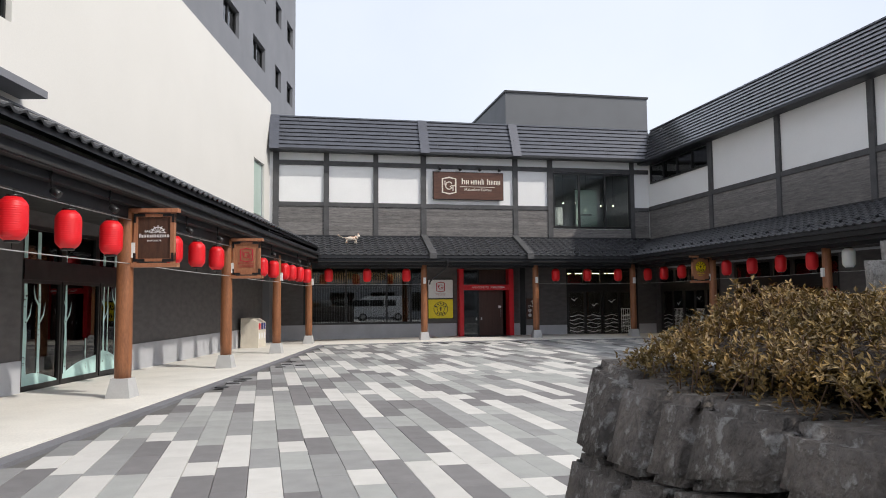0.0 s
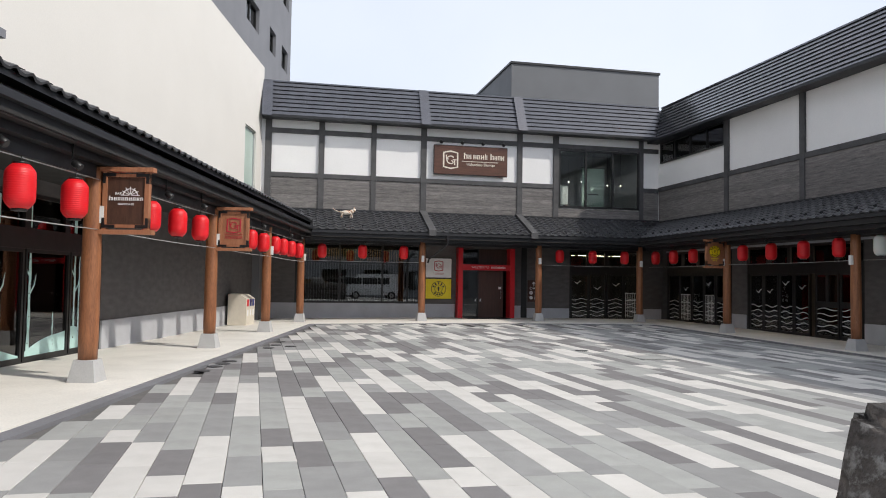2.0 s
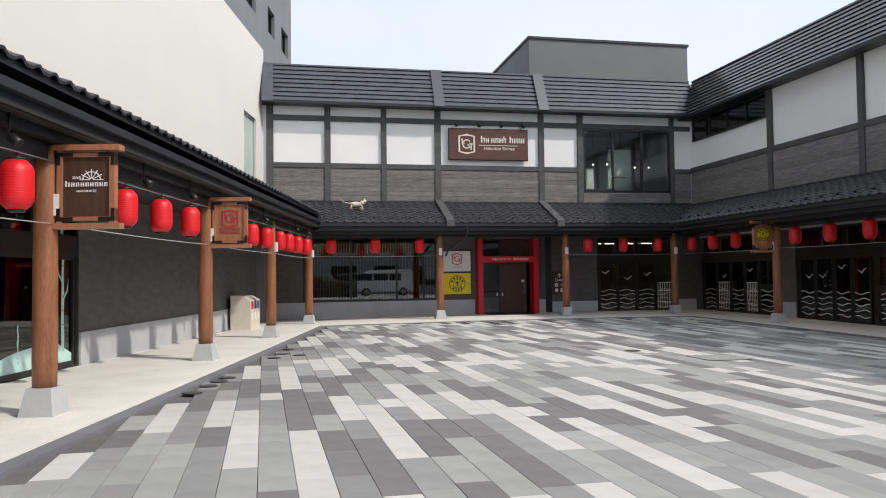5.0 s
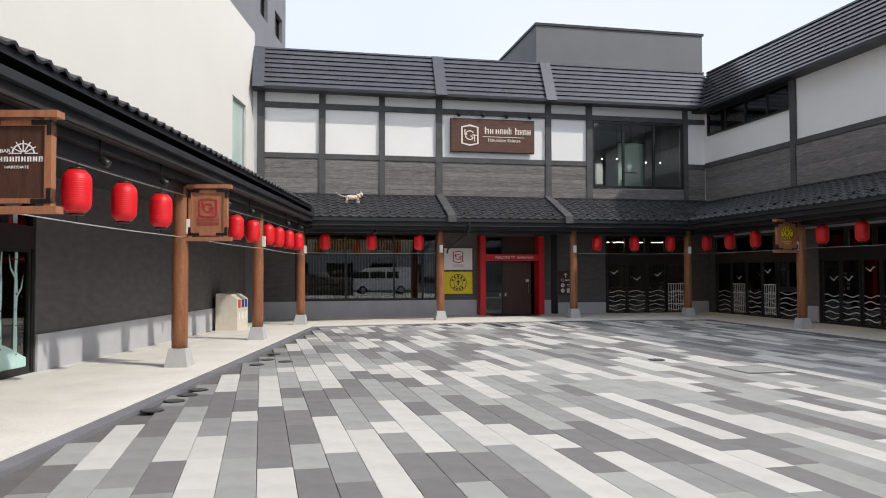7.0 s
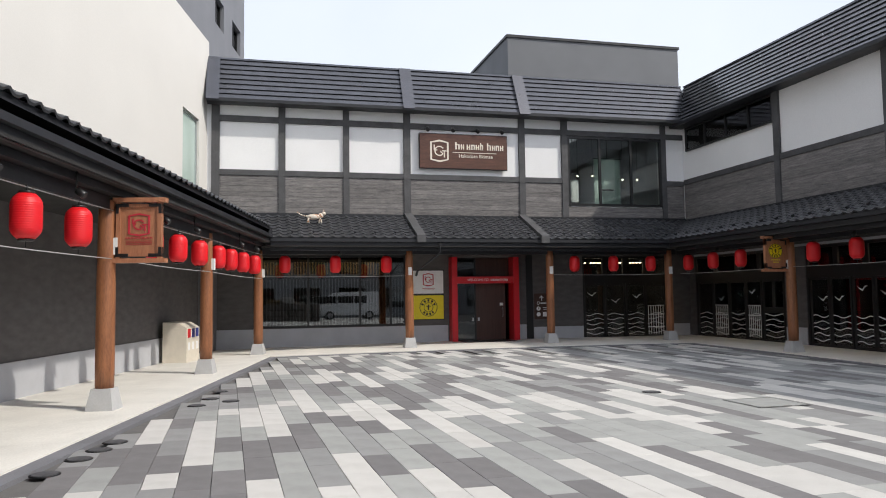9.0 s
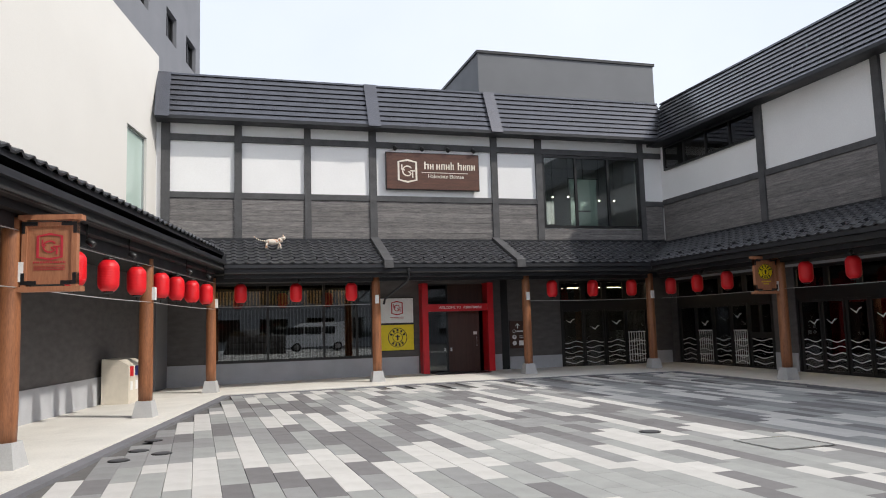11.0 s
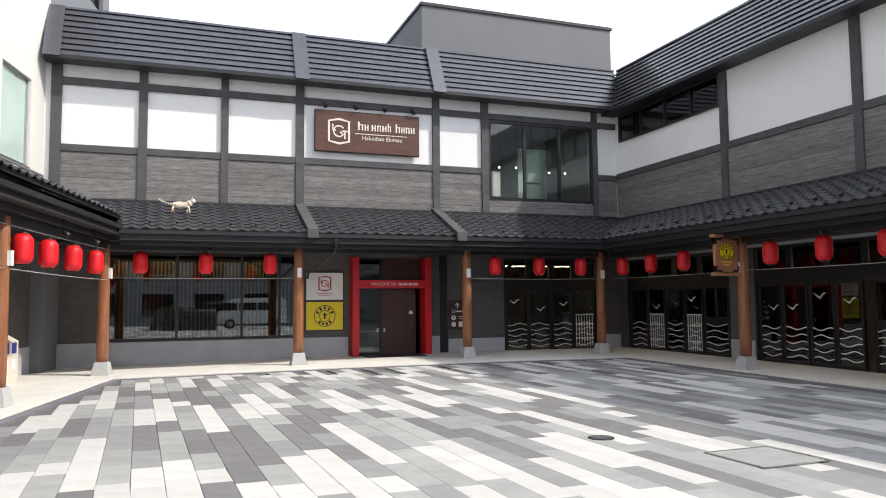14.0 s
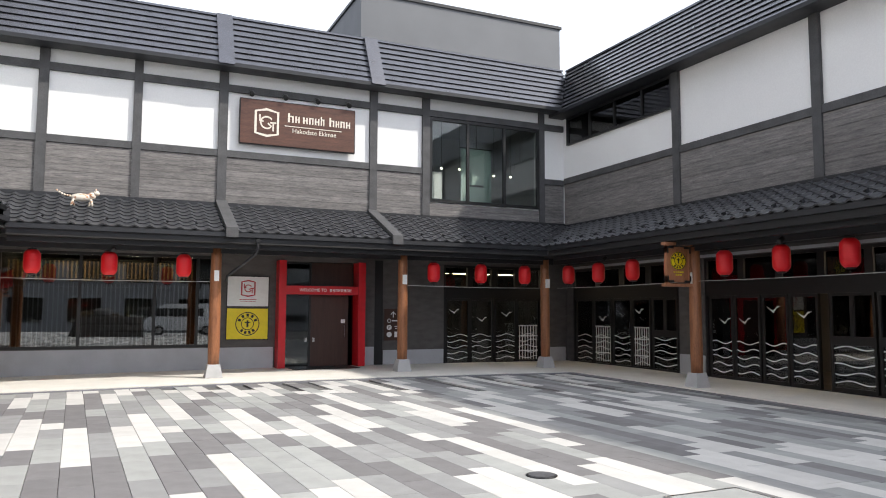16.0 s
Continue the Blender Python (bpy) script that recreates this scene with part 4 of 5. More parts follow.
# ---- flat signs beside the entrance ----
ws = thing("wall_sign", FB @ Matrix.Translation((7.2, 0, 2.165)), "white square light-box sign with dark red emblem", "sign")
boxes("panel", [(-0.53, 0.53, -0.06, -0.012, -0.39, 0.39)], M_WHITEP, ws, bev=0.004)
boxes("edge_frame", [(-0.55, 0.55, -0.05, -0.002, -0.415, -0.39), (-0.55, 0.55, -0.05, -0.002, 0.39, 0.415), (-0.555, -0.53, -0.05, -0.002, -0.39, 0.39), (0.53, 0.555, -0.05, -0.002, -0.39, 0.39)], M_BLACK, ws)
part("emblem", emblem_house(0.34), M_REDLOGO, ws, m=Matrix.Translation((0, -0.062, 0.08)) @ FACE)
boxes("fine_print", [(-0.22, 0.22, -0.064, -0.06, -0.22, -0.205), (-0.2, 0.2, -0.064, -0.06, -0.265, -0.255)], M_REDLOGO, ws)
ys = thing("wall_sign", FB @ Matrix.Translation((7.2, 0, 1.315)), "yellow square light-box sign with black ring emblem", "sign")
boxes("panel", [(-0.53, 0.53, -0.06, -0.012, -0.40, 0.40)], M_YELLOW, ys, bev=0.004)
boxes("edge_frame", [(-0.55, 0.55, -0.05, -0.002, -0.425, -0.40), (-0.55, 0.55, -0.05, -0.002, 0.40, 0.425), (-0.555, -0.53, -0.05, -0.002, -0.40, 0.40), (0.53, 0.555, -0.05, -0.002, -0.40, 0.40)], M_BLACK, ys)
part("emblem", emblem_disc(0.30), M_BLACK, ys, m=Matrix.Translation((0, -0.062, 0)) @ FACE)
ds = thing("direction_sign", FB @ Matrix.Translation((11.29, 0, 1.28)), "brown direction board with white arrow and round symbols", "sign")
boxes("panel", [(-0.27, 0.27, -0.05, -0.004, -0.45, 0.45)], M_DOOR, ds, bev=0.005)
bm = bmesh.new()
strip(bm, [(0, 0.2), (0, 0.36)], 0.028, 0, 0.004)
strip(bm, [(-0.07, 0.29), (0, 0.365), (0.07, 0.29)], 0.028, 0.001, 0.005)
part("arrow", bm, M_WHITEP, ds, m=Matrix.Translation((0, -0.051, 0)) @ FACE)
for x, y in ((-0.12, 0.11), (-0.12, -0.08), (-0.12, -0.28)):
    bm = bmesh.new()
    strip(bm, ring(0.038 if y < 0.1 else 0.05, 18, x, y), 0.076 if y < 0.1 else 0.015, 0, 0.004, True)
    part("symbol", bm, M_WHITEP, ds, m=Matrix.Translation((0, -0.051, 0)) @ FACE)
text_part("P", 0.12, ds, Matrix.Translation((-0.12, -0.058, -0.08)) @ FACE, M_DOOR, 0.002)
boxes("symbol", [(0.04, 0.2, -0.055, -0.05, -0.36, -0.2)], M_WHITEP, ds)
boxes("fine_print", [(-0.04, 0.2, -0.054, -0.05, 0.09, 0.13), (0.04, 0.18, -0.054, -0.05, -0.06, -0.04), (0.06, 0.2, -0.054, -0.05, -0.12, -0.1)], M_WHITEP, ds)

# ---- entrance ----
en = thing("door_1", FB, "red portal with a closed brown door and glass sidelight", "door", kind="structure")
boxes("portal_jamb", [(7.94, 8.13, -0.42, 0.12, 0.03, 3.0)], M_RED, en, bev=0.008)
boxes("portal_jamb", [(10.13, 10.33, -0.42, 0.12, 0.03, 3.0)], M_RED, en, bev=0.008)
boxes("crossbar", [(8.135, 10.125, -0.40, 0.08, 2.10, 2.33)], M_RED, en, bev=0.008)
boxes("door_leaf", [(8.92, 9.98, 0.05, 0.10, 0.05, 2.09)], M_DOOR, en, bev=0.004)
boxes("transom_panel", [(8.92, 10.12, 0.04, 0.10, 2.34, 2.98)], M_DOOR, en)
g = boxes("sidelight", [(8.2, 8.86, 0.06, 0.07, 0.1, 2.09)], M_GLASSD, en)
g2 = boxes("transom_light", [(8.2, 8.86, 0.06, 0.07, 2.34, 2.94)], M_GLASSD, en)
g.visible_shadow = g2.visible_shadow = False
boxes("sidelight_frame", [(8.135, 8.2, 0.04, 0.1, 0.03, 2.98), (8.86, 8.915, 0.04, 0.1, 0.03, 2.98), (8.2, 8.86, 0.04, 0.1, 0.03, 0.1), (8.2, 8.86, 0.04, 0.1, 2.94, 2.98)], M_BLACK, en)
bm = bmesh.new()
tube(bm, [(9.87, 0.05, 0.95), (9.87, 0.0, 0.96), (9.87, 0.0, 1.24), (9.87, 0.05, 1.25)], 0.012, 8)
part("door_handle", bm, M_STEEL, en)
boxes("lock_plate", [(9.77, 9.89, 0.035, 0.049, 1.33, 1.43)], M_WHITEP, en)
boxes("push_plate", [(8.97, 9.03, 0.035, 0.049, 0.82, 0.93)], M_STEEL, en)
boxes("push_plate", [(8.76, 8.82, 0.045, 0.059, 0.82, 0.93)], M_STEEL, en)
text_part("WELCOME TO", 0.115, en, Matrix.Translation((8.86, -0.406, 2.215)) @ FACE, M_WHITEP, 0.004)
part("name_blocks", blocks_of([0.062] * 8, 0.075, 0.016), M_WHITEP, en, m=Matrix.Translation((9.62, -0.402, 2.177)) @ FACE)
boxes("door_mat", [(8.2, 9.98, -1.05, -0.12, 0.03, 0.045)], M_BLACK)
tagged(setm(bpy.data.objects["door_mat"], FB @ Matrix.Translation((0, 0, gz(9, 31)))), "flat black doormat in front of the entrance", "doormat")
# no recess is cut: a flat black strip on the wall paints its shade
boxes("trim_1", [(10.74, 10.98, -0.02, 0.0, 0.03, 3.1)], M_BLACK, m=FB)
tagged(bpy.data.objects["trim_1"], "flat black strip standing for the shade of a recess beside the entrance", "trim", kind="structure")

# ---- large lounge window ----
lw3 = window("window_5", BW[0], BW[1], BW[2], BW[3], 0.03, FB, (3.2, 4.9, 5.93), "wide dark lounge window with black frame", fw=0.07, backing=False, glass=M_GLASSL)
sl = thing("slat_screen", FB, "row of hanging pale wooden slats inside the window", "slat screen")
for i in range(44):
    x = 1.6 + i * 0.098
    boxes("slat", [(x, x + 0.038, 0.55, 0.60, 2.42 + 0.05 * math.sin(i * 1.7), 2.88)], M_GOLDSLAT, sl)
boxes("slat_rail", [(1.5, 6.0, 0.54, 0.61, 2.88, 2.93)], M_BLACK, sl)
bl = thing("vertical_blind", FB, "thin pale vertical blind slats behind the window", "blind")
for i in range(46):
    x = 1.55 + i * 0.106
    boxes("blind_slat", [(x, x + 0.028, 0.26, 0.27, 0.78, 2.3)], M_PALESLAT, bl)


# ---- glazed door fronts ----
def wave_line(bm, u0, u1, z, amp, d, ph, w=0.012):
    n = 10
    pts = [(u0 + (u1 - u0) * i / n, z + amp * math.sin(ph + 2 * math.pi * i / n * 1.05)) for i in range(n + 1)]
    a = [bm.verts.new((u, d, zz - w)) for u, zz in pts]
    b = [bm.verts.new((u, d, zz + w)) for u, zz in pts]
    c = [bm.verts.new((u, d - 0.002, zz + w)) for u, zz in pts]
    e = [bm.verts.new((u, d - 0.002, zz - w)) for u, zz in pts]
    for i in range(n):
        for p, q in ((a, b), (b, c), (c, e), (e, a)):
            bm.faces.new((p[i], p[i + 1], q[i + 1], q[i]))


def gull(bm, u, z, d, s):
    for sx in (-1, 1):
        pts = [(0, 0), (0.5 * sx, 0.35 + 0.15 * sx), (1.0 * sx, 0.5), (0.45 * sx, 0.15 + 0.12 * sx), (0, -0.25)]
        v0 = [bm.verts.new((u + s * x, d, z + s * y)) for x, y in pts]
        v1 = [bm.verts.new((u + s * x, d - 0.002, z + s * y)) for x, y in pts]
        bm.faces.new(v0)
        bm.faces.new(list(reversed(v1)))


def glazed_front(name, o, m, leaves, label, lights=4, film=True, seed=1, lattice=()):
    """Black framed glass front: top lights over a deep bar, and leaves below given as (u0, u1, kind)."""
    u0, u1, z0, z1 = o
    w = thing(name, m, label, "glass doors", kind="structure")
    boxes("outer_frame", [(u0, u0 + 0.07, 0.02, 0.14, z0, z1), (u1 - 0.07, u1, 0.02, 0.14, z0, z1), (u0 + 0.07, u1 - 0.07, 0.02, 0.14, z1 - 0.07, z1),
                          (u0 + 0.07, u1 - 0.07, 0.02, 0.14, z0, z0 + 0.05)], M_BLACK, w)
    boxes("transom_bar", [(u0 + 0.07, u1 - 0.07, 0.0, 0.15, 2.05, 2.40)], M_BLACK, w)
    step = (u1 - u0 - 0.14) / lights
    for i in range(lights):
        a = u0 + 0.07 + step * i
        if i:
            boxes("top_mullion", [(a - 0.09, a + 0.09, 0.02, 0.14, 2.40, z1 - 0.07)], M_BLACK, w)
        g = boxes("top_light", [(a + (0.09 if i else 0), a + step - (0.09 if i < lights - 1 else 0), 0.07, 0.078, 2.40, z1 - 0.07)], M_GLASSD, w)
        g.visible_shadow = False
    r = random.Random(seed)
    for i, (a, b, kind) in enumerate(leaves):
        s = 0.055
        rows = [(a, a + s, 0.03, 0.11, z0 + 0.05, 2.05), (b - s, b, 0.03, 0.11, z0 + 0.05, 2.05), (a + s, b - s, 0.03, 0.11, 1.99, 2.05), (a + s, b - s, 0.03, 0.11, z0 + 0.05, z0 + 0.13)]
        if kind == "w":
            mid = 0.5 * (a + b)
            rows += [(a + s, b - s, 0.03, 0.11, 1.0, 1.18), (mid - 0.04, mid + 0.04, 0.03, 0.11, 1.18, 1.99)]
        leaf = boxes("leaf", rows, M_BLACK, w)
        g = boxes("pane", [(a + s, b - s, 0.066, 0.074, z0 + 0.13, 1.99)], M_GLASSD, leaf)
        g.visible_shadow = False
        if film:
            bm = bmesh.new()
            for q in range(5):
                wave_line(bm, a + s + 0.01, b - s - 0.01, 0.27 + 0.17 * q, 0.035, 0.062, r.uniform(0, 6))
            part("wave_film", bm, M_DECAL, leaf, "white wave lines on the glass")
            if kind != "w" and r.random() < 0.85:
                bm = bmesh.new()
                gull(bm, (a + b) / 2 + r.uniform(-0.1, 0.1), r.uniform(1.35, 1.7), 0.062, 0.19)
                part("gull_film", bm, M_DECAL, leaf, "white gull shape on the glass")
        if i in lattice:
            bm = bmesh.new()
            n = 7
            for q in range(n):
                x = a + s + (b - a - 2 * s) * (q + 0.5) / n
                box(bm, x - 0.013, x + 0.013, 0.056, 0.060, 0.2, 1.25)
            for zz in (0.45, 0.9, 1.22):
                box(bm, a + s, b - s, 0.052, 0.055, zz, zz + 0.03)
            part("fence_film", bm, M_DECAL, leaf, "white slatted fence film on the glass")
    return w


glazed_front("door_2", BG, FB, [(12.98, 13.78, "d"), (13.79, 14.58, "d"), (14.62, 15.40, "d"), (15.41, 16.22, "d")],
             "four-leaf black framed glass doors with white wave film", 4, seed=3, lattice=(3,))
glazed_front("door_3", RG1, FR, [(-30.9, -30.0, "d"), (-29.98, -29.1, "d"), (-29.06, -28.2, "d"), (-28.18, -27.4, "d"), (-27.35, -26.35, "w")],
             "black framed glass doors with white wave and gull film", 4, seed=5, lattice=(1, 3))
glazed_front("door_4", RG2, FR, [(-25.25, -24.5, "d"), (-24.48, -23.7, "d"), (-23.66, -22.95, "d"), (-22.93, -22.2, "d"), (-21.95, -20.95, "w"), (-20.9, -20.0, "w")],
             "black framed glass doors and windows with white wave film", 5, seed=8)
glazed_front("door_5", RG3, FR, [(-18.2, -17.0, "d"), (-16.95, -15.8, "d"), (-15.7, -14.5, "d"), (-14.4, -12.6, "w")], "black framed glass doors facing the walkway", 4, film=False)

# ---- bar front on the left with birch and snow film ----
bf = glazed_front("door_6", (-0.05, 4.12, 0.1, 3.0), FL @ Matrix.Translation((-0.48, 0, 0)), [(0.02, 1.32, "d"), (1.36, 2.86, "d"), (2.9, 4.03, "d")],
                  "black framed glass bar front with birch and snow film", 3, film=False)
r = random.Random(4)
for u, wdt, top in ((0.18, 0.12, 1.98), (0.62, 0.09, 1.98), (1.55, 0.09, 1.98), (3.12, 0.07, 1.98), (3.3, 0.05, 1.98), (3.68, 0.10, 1.98), (2.35, 0.05, 0.95)):
    bm = bmesh.new()
    n = 8
    L = [(u - wdt * (0.55 - 0.18 * k / n) + 0.012 * math.sin(3 * k + u), 0.2 + (top - 0.2) * k / n) for k in range(n + 1)]
    R = [(u + wdt * (0.55 - 0.18 * k / n) + 0.012 * math.sin(2 * k + u), 0.2 + (top - 0.2) * k / n) for k in range(n + 1)]
    va = [bm.verts.new((x, 0.058, z)) for x, z in L]
    vb = [bm.verts.new((x, 0.058, z)) for x, z in R]
    for k in range(n):
        bm.faces.new((va[k], vb[k], vb[k + 1], va[k + 1]))
    for s, z in ((1, 1.25), (-1, 1.55)):
        if wdt > 0.06:
            q = [bm.verts.new(p) for p in ((u, 0.057, z), (u + s * 0.16, 0.057, z + 0.18), (u + s * 0.2, 0.057, z + 0.42), (u + s * 0.13, 0.057, z + 0.2), (u, 0.057, z + 0.06))]
            bm.faces.new(q if s > 0 else q[::-1])
    part("birch_film", bm, M_FROST, bf, "pale birch trunk film on the glass")
    bm = bmesh.new()
    for k in range(9):
        z = r.uniform(0.35, top - 0.1)
        x = u + r.uniform(-0.3, 0.3) * wdt
        box(bm, x - 0.2 * wdt, x + 0.2 * wdt, 0.053, 0.056, z, z + r.uniform(0.008, 0.02))
    part("bark_marks", bm, M_BLACK, bf)
for u in (0.2, 0.62, 1.55, 3.15, 3.68):
    boxes("birch_top", [(u - 0.09, u + 0.02, 0.062, 0.064, 2.42, 2.9)], M_FROST, bf)
for a, b, h0, h1 in ((0.075, 1.265, 0.42, 0.3), (1.415, 2.805, 0.3, 0.62), (2.955, 3.975, 0.66, 0.4)):
    bm = bmesh.new()
    n = 12
    lo = [bm.verts.new((a + (b - a) * k / n, 0.055, 0.165)) for k in range(n + 1)]
    hi = [bm.verts.new((a + (b - a) * k / n, 0.055, h0 + (h1 - h0) * k / n + 0.05 * math.sin(4 * k / n))) for k in range(n + 1)]
    for k in range(n):
        bm.faces.new((lo[k], lo[k + 1], hi[k + 1], hi[k]))
    part("snow_film", bm, M_FROST, bf, "mint white snow drift film on the glass")

# ---- lamps inside ----
# unseen lamps added behind the window head to brighten the slat fronts
for i in range(4):
    t = thing("ceiling_light", FB @ Matrix.Translation((2.0 + 1.15 * i, 0.25, 3.02)), "unseen warm strip lamp added to brighten the slat screen", "ceiling light", "lounge lamps")
    boxes("lamp_body", [(-0.45, 0.45, -0.04, 0.04, 0.02, 0.12)], M_BLACK, t)
    boxes("lamp_tube", [(-0.43, 0.43, -0.02, 0.02, 0.0, 0.019)], M_WARM, t)
for m0, spots_in in ((FB, [(13.35, 1.4), (14.2, 1.4), (15.05, 1.4), (15.85, 1.4)]), (FR, [(-30.2 + 1.15 * k, 1.5) for k in range(4)] + [(-24.8 + 1.1 * k, 1.5) for k in range(5)])):
    for x, d in spots_in:
        t = thing("ceiling_light", m0 @ Matrix.Translation((x, d, 2.86)), "warm strip lamp on the shop ceiling", "ceiling light", "shop lamps")
        boxes("lamp_body", [(-0.34, 0.34, -0.06, 0.06, 0.02, 0.34)], M_BLACK, t)
        boxes("lamp_tube", [(-0.32, 0.32, -0.05, 0.05, 0.0, 0.019)], M_WARM, t)
for x in (12.3, 12.9, 13.5, 14.1, 14.7, 15.3):
    bm = bmesh.new()
    bmesh.ops.create_icosphere(bm, subdivisions=2, radius=0.035)
    t = thing("pendant_lamp", FB @ Matrix.Translation((x, 0.2, 5.95 + 0.06 * math.sin(x * 2))), "small glowing bulb on a string of lights", "lamp", "string lights")
    part("bulb", bm, M_COOL, t)
    boxes("cord", [(-0.004, 0.004, -0.004, 0.004, 0.035, 1.60 - 0.06 * math.sin(x * 2))], M_BLACK, t)

# ---- things in the upper room ----
bn2 = thing("hanging_banner", FB @ Matrix.Translation((13.66, -0.62, 4.32)), "tall pale green printed banner hanging behind the window", "banner")
boxes("cloth", [(-0.5, 0.5, -0.004, 0.004, 0.42, 2.15)], M_PALEGREEN, bn2)
boxes("top_rod", [(-0.53, 0.53, -0.012, 0.012, 2.15, 2.18)], M_BLACK, bn2)
boxes("printed_line", [(-0.24, 0.24, -0.008, -0.005, 1.02, 1.08)], M_TIMBER, bn2)
boxes("cord", [(-0.006, 0.006, -0.006, 0.006, 2.18, 3.23)], M_BLACK, bn2)
es = thing("easel", FB @ Matrix.Translation((12.22, -0.55, 4.30)), "black folding easel with a white board behind the window", "easel")
for x0, x1 in ((-0.26, -0.04), (0.26, 0.04)):
    bm = bmesh.new()
    tube(bm, [(x0, -0.04, 0.0), (x1, 0.0, 1.6)], 0.016, 6)
    part("leg", bm, M_BLACK, es)
bm = bmesh.new()
tube(bm, [(0, 0.4, 0.0), (0, 0.02, 1.55)], 0.016, 6)
part("leg", bm, M_BLACK, es)
boxes("board", [(-0.2, 0.34, -0.05, -0.03, 0.62, 1.4)], M_WHITEP, es, label="white board")

# ---- litter bin, manholes, drains ----
bn = thing("recycling_bin", on_slab(FL @ Matrix.Translation((12.5, -0.74, 0))), "cream recycling bin with red and blue flaps", "bin")
boxes("body", [(0, 1.12, 0.0, 0.6, 0.0, 0.86)], M_BIN, bn, bev=0.01)
bm = bmesh.new()
vs = [bm.verts.new(p) for p in ((0, 0.0, 0.862), (1.12, 0.0, 0.862), (1.12, 0.6, 0.862), (0, 0.6, 0.862), (0, 0.22, 1.0), (1.12, 0.22, 1.0), (1.12, 0.6, 1.02), (0, 0.6, 1.02))]
for f in ((3, 2, 1, 0), (4, 5, 6, 7), (0, 1, 5, 4), (1, 2, 6, 5), (2, 3, 7, 6), (3, 0, 4, 7)):
    bm.faces.new([vs[i] for i in f])
part("lid", bm, M_BIN, bn)
for i, mm in enumerate((M_RED, M_BLUE, M_BLUE)):
    boxes("flap", [(0.1 + 0.35 * i, 0.30 + 0.35 * i, -0.015, 0.0, 0.62, 0.84)], mm, bn, label=("red flap", "dark blue flap", "dark blue flap")[i])
    boxes("label_plate", [(0.12 + 0.35 * i, 0.28 + 0.35 * i, -0.006, 0.0, 0.3, 0.5)], M_WHITEP, bn)


def manhole(x, y, r, z, label):
    t = thing("manhole_cover", Matrix.Translation((x, y, z + gz(x, y))), label, "manhole cover", "drain covers")
    bm = bmesh.new()
    lathe(bm, [(r, 0.0), (r, 0.006), (r * 0.93, 0.010)], 24)
    part("rim", bm, M_BLACK, t)
    bm = bmesh.new()
    lathe(bm, [(r * 0.86, 0.010), (r * 0.86, 0.013), (r * 0.8, 0.014)], 20)
    part("lid", bm, M_TIMBER, t)


manhole(7.62, 17.55, 0.15, 0.002, "round dark cast-iron drain cover set in paving")
for x, y in ((-0.22, 14.2), (-0.08, 14.82), (0.02, 15.25), (0.1, 15.66), (0.73, 18.37), (0.88, 19.1), (0.98, 20.05), (1.2, 18.7)):
    manhole(x, y, 0.13, 0.002, "small round dark inspection cover beside the kerb")
hx = thing("access_hatch", pose(8.57, 16.08, 0.008 + gz(8.57, 16.08), 0, 0.5, 2), "square grey steel access hatch set in paving", "access hatch")
boxes("hatch_frame", [(-0.42, 0.42, -0.40, -0.38, 0, 0.006), (-0.42, 0.42, 0.38, 0.40, 0, 0.006), (-0.42, -0.40, -0.38, 0.38, 0, 0.006), (0.40, 0.42, -0.38, 0.38, 0, 0.006)], M_STEEL, hx)
boxes("hatch_lid", [(-0.395, 0.395, -0.375, 0.375, 0, 0.004)], PAVE["L"], hx)

# ---- cat figure on the roof: one plain mesh ----
bm = bmesh.new()


def blob(c, r, s=(1, 1, 1), rot=None):
    mm = Matrix.Translation(c) @ (rot or I4) @ Matrix.Diagonal((*s, 1))
    bmesh.ops.create_icosphere(bm, subdivisions=2, radius=r, matrix=mm)


blob((0, 0, 0.24), 0.11, (2.3, 0.85, 0.95))
blob((0.24, 0, 0.29), 0.085, (1.2, 0.9, 1.1))
blob((0.34, 0, 0.36), 0.08, (1, 0.95, 0.9))
for sy in (-1, 1):
    blob((0.33, sy * 0.05, 0.44), 0.03, (0.8, 0.6, 1.4))
for x, sy, lean in ((0.2, 1, 20), (0.24, -1, -15), (-0.18, 1, -20), (-0.2, -1, 18)):
    blob((x, sy * 0.05, 0.11), 0.035, (1, 1, 3.1), pose(0, 0, 0, 0, lean, 0))
for k in range(6):
    blob((-0.26 - 0.06 * k, 0, 0.27 + 0.012 * k * k * 0.4), 0.03)
for f in bm.faces:
    f.smooth = True
M_CAT = mat("calico_glaze", (0.74, 0.67, 0.58), 0.4, vary=0.05, scale=5, fine=30, bump=0.02, stain=0.95, stain_col=(0.46, 0.18, 0.06), stain_scale=5.0, hard=0.04, coords="Generated")
cat = ob_of("cat_statue", bm, M_CAT, pose(3.22, 29.2, zb(3.22, 29.2) + 0.035, 0, 0, 0) @ Matrix.Scale(0.86, 4))
tagged(cat, "white and orange cat figure walking on the tiles", "statue")

# ---- drain pipe at the back eave ----
dp = thing("drain_pipe", I4, "dark drain pipe from the gutter to a post", "drain pipe")
bm = bmesh.new()
tube(bm, [(6.85, 28.17, 3.3), (6.85, 28.17, 3.02), (6.8, 28.25, 2.9), (6.3, 28.85, 2.45), (6.27, 28.9, 2.3)], 0.032, 8)
part("pipe", bm, M_FASCIA, dp)
boxes("bracket", [(6.80, 6.90, 28.12, 28.22, 3.18, 3.24)], M_BLACK, dp)
for u in (-4.0, -2.4, 0.8, 2.7, 5.9, 7.7, 11.4, 13.2):
    spot("spotlight", FL @ Matrix.Translation((u, -2.3, 3.02)), "small black spotlight under the west eave", rise=0.24)
